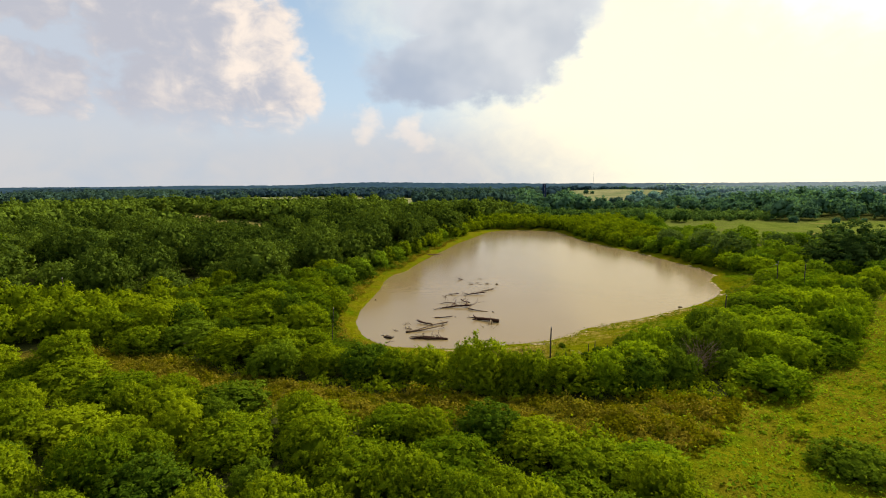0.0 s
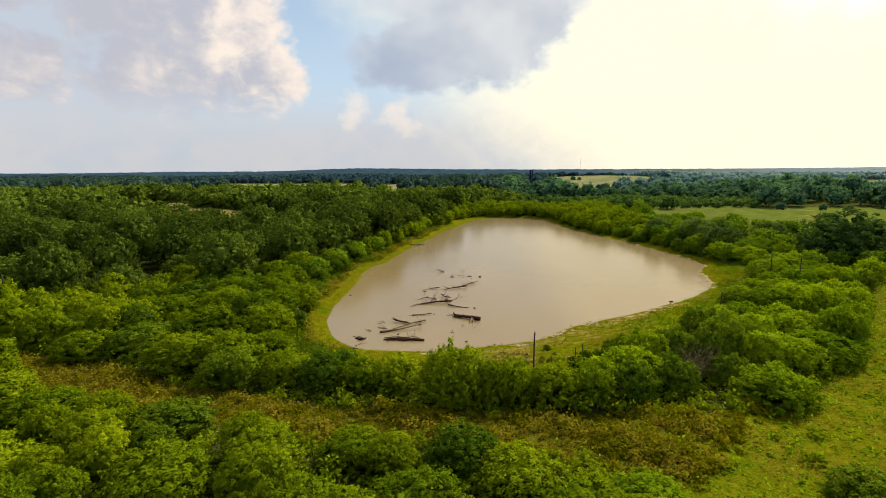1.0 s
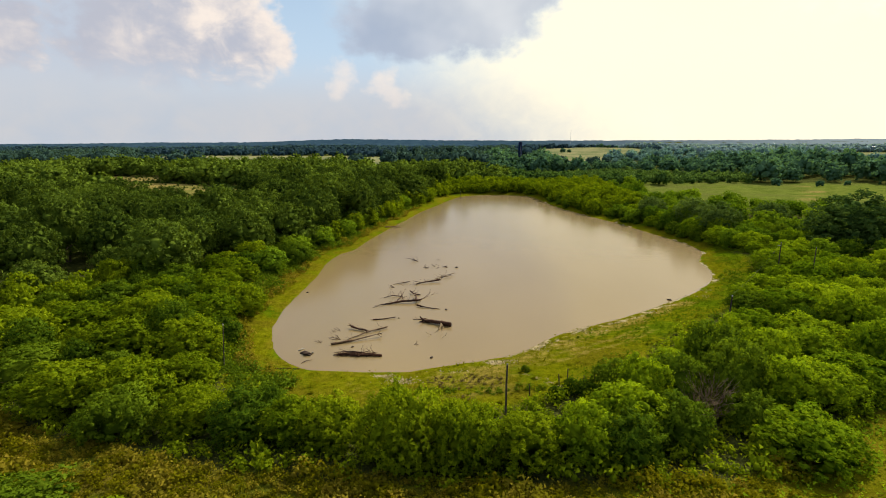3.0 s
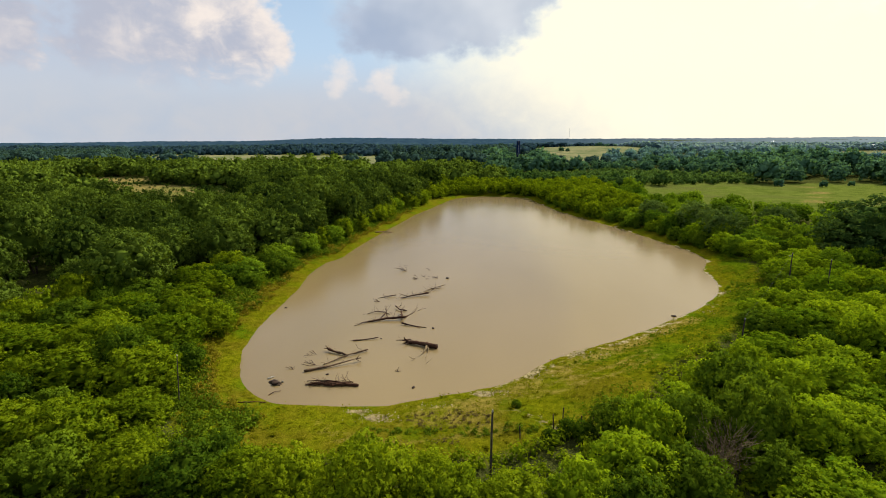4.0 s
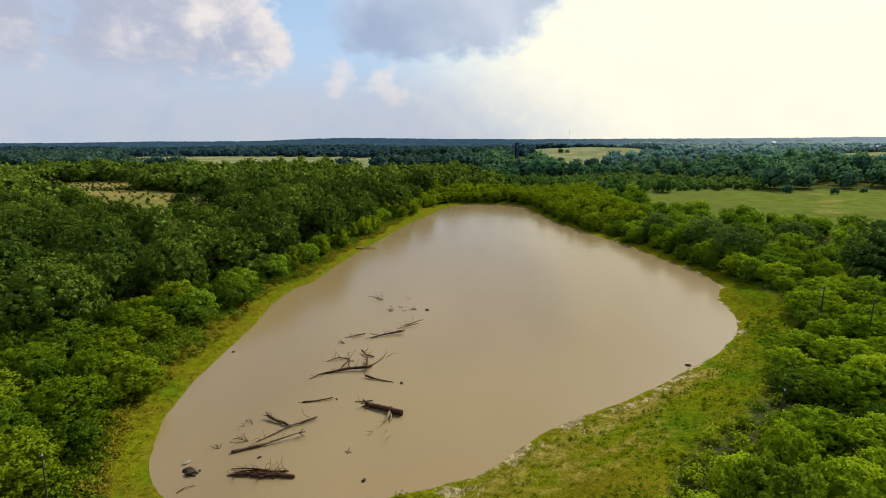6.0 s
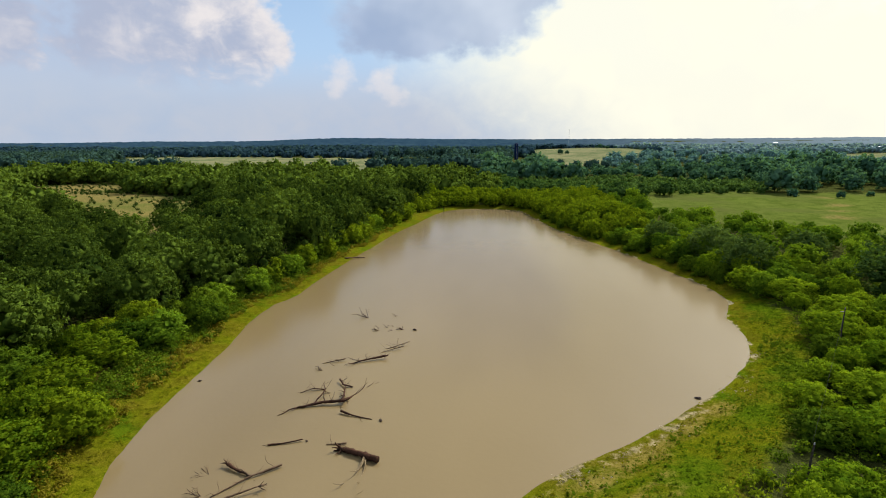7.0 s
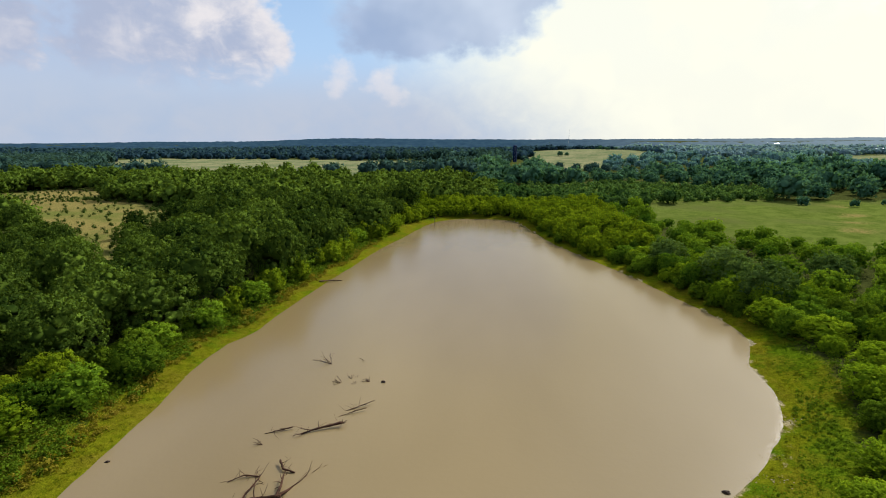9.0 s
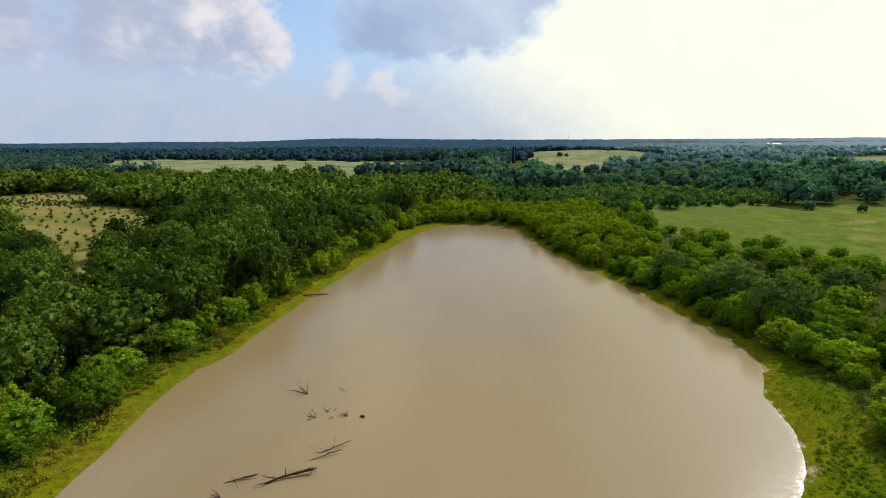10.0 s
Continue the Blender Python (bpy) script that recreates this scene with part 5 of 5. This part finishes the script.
driftwood("fallen_log", [(-13.4, 120.0, 0.3), (-11.8, 120.8, 0.25), (-10.1, 121.6, 0.05)], 0.13, 0.08, DEAD_GREY, "pale log lying across the shore", twig_count=6, seed=76)
driftwood("dead_branch", [(-8.6, 53.2, 0.25), (-7.6, 53.5, 0.18), (-6.7, 53.6, 0.1)], 0.04, 0.03, DEAD_DARK, "dark stick on the grass by the water", twig_count=3, seed=77)


def lump(name, x, y, z, size, mat, label, category, seed):
    """An uneven rounded lump, set into what it lies on."""
    bm = bmesh.new()
    bmesh.ops.create_icosphere(bm, subdivisions=3, radius=1)
    for v_ in bm.verts:
        w = v_.co.copy()
        s_ = 1 + 0.75 * noise.noise(w * 1.4 + Vector((seed * 3.1, 0, 0))) + 0.30 * noise.noise(w * 4 + Vector((0, seed, 0)))
        v_.co = Vector((w.x * size[0], w.y * size[1], w.z * size[2])) * s_
    ob = tagged(part(name, bm, mat, None, smooth=True), label, category)
    ob.matrix_basis = pose(x, y, z, 0, 0, seed * 47)
    return ob


lump("stump", -7.35, 56.65, 0.06, (0.55, 0.30, 0.15), MUD_LUMP, "low dark wet stump just above the water", "stump", 3)
lump("float", -6.85, 56.85, 0.06, (0.08, 0.07, 0.08), LITTER, "small white float beside a dark stump", "float", 4)
lump("litter", -8.1, 57.5, 0.03, (0.26, 0.11, 0.06), LITTER, "flat white scrap drifting in the pond", "litter", 5)
for i, (x, y, s_) in enumerate(((3.6, 69.05, 0.13), (3.55, 87.5, 0.17), (-13.5, 74.2, 0.12), (3.4, 56.7, 0.12), (-1.0, 66.05, 0.08), (28.4, 74.2, 0.17), (-3.8, 58.4, 0.10))):
    lump("snag", x, y, 0.03, (s_ * 1.3, s_ * 0.8, s_ * 0.6), MUD_LUMP, "dark wet tip of a drowned snag", "snag", 10 + i)

# pale rubble on the near shore
r = np.random.RandomState(88)
pieces = []
for cx, cy, spread, count in ((1.5, 52.0, 0.8, 110), (0.0, 52.9, 0.5, 25), (8.7, 56.0, 0.9, 45), (16.6, 63.7, 1.0, 40), (5.2, 53.9, 0.7, 25), (24.5, 69.6, 1.3, 40), (12.2, 59.0, 0.7, 20), (31.6, 75.6, 1.0, 22), (37.2, 83.2, 0.8, 15)):
    for i in range(count):
        x, y = cx + r.normal() * spread, cy + r.normal() * spread * 0.45
        s_ = 0.02 + 0.045 * r.rand()
        z = float(relief(np.array([x]), np.array([y]))[0])
        pieces.append((ICO_V * s_ * (0.7 + 0.6 * r.rand(1, 3)) * np.array([1, 1, 0.6]) + np.array([x, y, z + s_ * 0.2]), ICO_F))
v, f = join(pieces)
tagged(part("rubble", mesh_of("rubble", v, f, ROCK), ROCK, None), "pale stones and dry silt on the near shore", "stones", kind="stuff")


# ---- poles, wires and fence posts ----
def box_into(bm, size, m):
    bmesh.ops.create_cube(bm, size=1, matrix=m @ Matrix.Diagonal((*size, 1)))


def utility_pole(x, y, top, lean, arm, label, thick=0.85):
    """A weathered pole with an insulator, and a bracket arm where there is one."""
    z = float(relief(np.array([x]), np.array([y]))[0])
    root = tagged(new("utility_pole"), label, "pole", "poles of the old power line")
    h = top - z
    pts = np.array([(0, 0, -0.3), (0.01, 0, h * 0.35), (-0.01, 0.01, h * 0.7), (0, 0, h)])
    part("pole", mesh_of("pole", *tube(pts, [w * thick for w in (0.080, 0.074, 0.068, 0.060)], 10), POLE_WOOD, True), POLE_WOOD, root)
    bm = bmesh.new()
    bmesh.ops.create_cone(bm, cap_ends=True, segments=10, radius1=0.05, radius2=0.03, depth=0.12, matrix=pose(0, 0, h + 0.07))
    part("insulator", bm, CERAMIC, root, "white ceramic insulator")
    if arm:
        bm = bmesh.new()
        box_into(bm, (0.4, 0.05, 0.06), pose(-0.2, 0, h - 0.3))
        bmesh.ops.bevel(bm, geom=bm.edges[:], offset=0.012, segments=1, affect="EDGES")
        bracket = part("arm", bm, CERAMIC, root, "pale bracket arm")
    root.matrix_basis = pose(x, y, z, lean[0], lean[1], 0)
    return (x, y, top + 0.1)


TOPS = [utility_pole(-47, 57, 5.8, (0, 0), False, "thin weathered wooden pole in the thicket"),
        utility_pole(-11.9, 51.6, 4.4, (1, 5), False, "leaning weathered wooden pole by green shrubs", 0.5),
        utility_pole(9.1, 45.1, 4.9, (0, 1), False, "dark wooden pole with a white insulator by the bank"),
        utility_pole(28.7, 61.0, 4.5, (0, 2), False, "dark wooden pole among green shrubs"),
        utility_pole(44.3, 82.8, 5.0, (0, 0), True, "dark wooden pole with a pale bracket arm")]
utility_pole(44.9, 77.0, 5.6, (0, 0), False, "dark wooden pole rising from the thicket")
for a, b in ((TOPS[3], TOPS[4]),):
    t = np.linspace(0, 1, 15)
    line = np.array(a)[None] * (1 - t[:, None]) + np.array(b)[None] * t[:, None]
    line[:, 2] -= 0.9 * 4 * t * (1 - t) * 0.5
    cable = tagged(part("cable", mesh_of("cable", *tube(line, [0.005] * 15, 4), WIRE, True), WIRE, None), "thin grey wire sagging between two poles", "cable")
for x, y, h in ((12.9, 49.7, 1.3), (13.5, 50.4, 1.35), (14.5, 49.9, 1.1), (15.4, 50.7, 1.2), (10.9, 49.4, 0.8)):
    z = float(relief(np.array([x]), np.array([y]))[0])
    root = tagged(new("fence_post"), "short rough wooden fence post in the grass", "post", "fence posts by the bank")
    part("post", mesh_of("post", *tube(np.array([(0, 0, -0.2), (0.01, 0, h * 0.5), (0, 0.01, h)]), [0.040, 0.037, 0.034], 8), POLE_WOOD, True), POLE_WOOD, root)
    bm = bmesh.new()
    bmesh.ops.create_cone(bm, cap_ends=True, segments=8, radius1=0.036, radius2=0.022, depth=0.03, matrix=pose(0, 0.01, h + 0.01))
    part("post_top", bm, DEAD_GREY, root, "weathered grey post top")
    root.matrix_basis = pose(x, y, z, 0, rng.normal() * 2, 0)
z = float(relief(np.array([-0.6]), np.array([175.5]))[0])
utility_pole(-0.6, 174.6, 2.2, (0, 0), False, "short dark mooring post at the far shore")


# ---- far buildings ----
def silo(x, y):
    z = float(relief(np.array([x]), np.array([y]))[0]) - 0.2
    root = tagged(new("silo"), "tall dark blue farm silo above the trees", "silo")
    bm = bmesh.new()
    bmesh.ops.create_cone(bm, cap_ends=True, segments=28, radius1=1.7, radius2=1.7, depth=14.6, matrix=pose(0, 0, 7.3))
    part("shell", bm, SILO_BLUE, root, smooth=False)
    bm = bmesh.new()
    bmesh.ops.create_uvsphere(bm, u_segments=28, v_segments=10, radius=1.72, matrix=pose(0, 0, 14.6) @ Matrix.Diagonal((1, 1, 0.45, 1)))
    part("roof", bm, SILO_BLUE, root, smooth=True)
    for i in range(9):
        bm = bmesh.new()
        bmesh.ops.create_cone(bm, cap_ends=True, segments=28, radius1=1.75, radius2=1.75, depth=0.08, matrix=pose(0, 0, 1.5 + i * 1.55))
        part("band", bm, SILO_BLUE, root)
    bm = bmesh.new()
    for i in range(36):
        box_into(bm, (0.4, 0.05, 0.05), pose(0, -1.83, 0.5 + i * 0.4))
    for sx in (-0.2, 0.2):
        box_into(bm, (0.05, 0.05, 14.4), pose(sx, -1.83, 7.3))
    part("ladder", bm, STEEL, root, "steel ladder")
    root.location = (x, y, z)


def barn(x, y, size, turn, label):
    """A low gabled building with a pale metal roof."""
    w, d, h, rise = size
    root = tagged(new("barn"), label, "barn", "far farm buildings")
    bm = bmesh.new()
    box_into(bm, (w, d, h), pose(0, 0, h / 2))
    part("wall", bm, WALL_PALE, root)
    bm = bmesh.new()
    pts = [(-w / 2 - 0.3, -d / 2 - 0.4, h), (w / 2 + 0.3, -d / 2 - 0.4, h), (w / 2 + 0.3, 0, h + rise), (-w / 2 - 0.3, 0, h + rise), (-w / 2 - 0.3, d / 2 + 0.4, h), (w / 2 + 0.3, d / 2 + 0.4, h)]
    vs = [bm.verts.new(q) for q in pts] + [bm.verts.new((q[0], q[1], q[2] + 0.15)) for q in pts]
    for face in ((0, 1, 2, 3), (3, 2, 5, 4)):
        bm.faces.new([vs[i] for i in face][::-1])
        bm.faces.new([vs[i + 6] for i in face])
    for i, j in ((0, 1), (1, 2), (2, 5), (5, 4), (4, 3), (3, 0)):
        bm.faces.new((vs[i], vs[j], vs[j + 6], vs[i + 6]))
    part("roof", bm, METAL_ROOF, root, "white metal roof")
    for i in range(3):
        bm = bmesh.new()
        box_into(bm, (w * 0.16, 0.12, h * 0.55), pose((i - 1) * w * 0.3, -d / 2 - 0.03, h * 0.45))
        part("door", bm, WINDOW_DARK, root, "dark doorway")
    z = float(relief(np.array([x]), np.array([y]))[0])
    root.matrix_basis = pose(x, y, z - 0.1, 0, 0, turn)


silo(37.4, 513)
barn(262, 760, (7, 5, 2.4, 1.5), 6, "white-roofed barn among far trees")
barn(520, 760, (14, 9, 3.6, 2.4), -8, "pale farm building beyond the far fields")
barn(560, 772, (20, 9, 3.4, 2.2), 4, "long pale farm building beyond the far fields")
barn(640, 1250, (26, 12, 5, 3), 0, "pale farm building far off")
mast = tagged(new("radio_mast"), "thin lattice radio mast on the horizon", "mast")

for i in range(3):
    a = i * 2.094
    q = (math.cos(a) * 0.5, math.sin(a) * 0.5)
    part("leg", mesh_of("leg", *tube(np.array([(q[0], q[1], 0), (q[0], q[1], 22), (q[0] * 0.7, q[1] * 0.7, 44)]), [0.12, 0.11, 0.09], 6), STEEL), STEEL, mast)
for i in range(21):
    bm = bmesh.new()
    box_into(bm, (1.0, 0.09, 0.09), pose(0, 0, 2 + i * 2, 0, 45 if i % 2 else -45, i * 60))
    part("brace", bm, STEEL, mast)
mast.location = (235, 1500, 2)
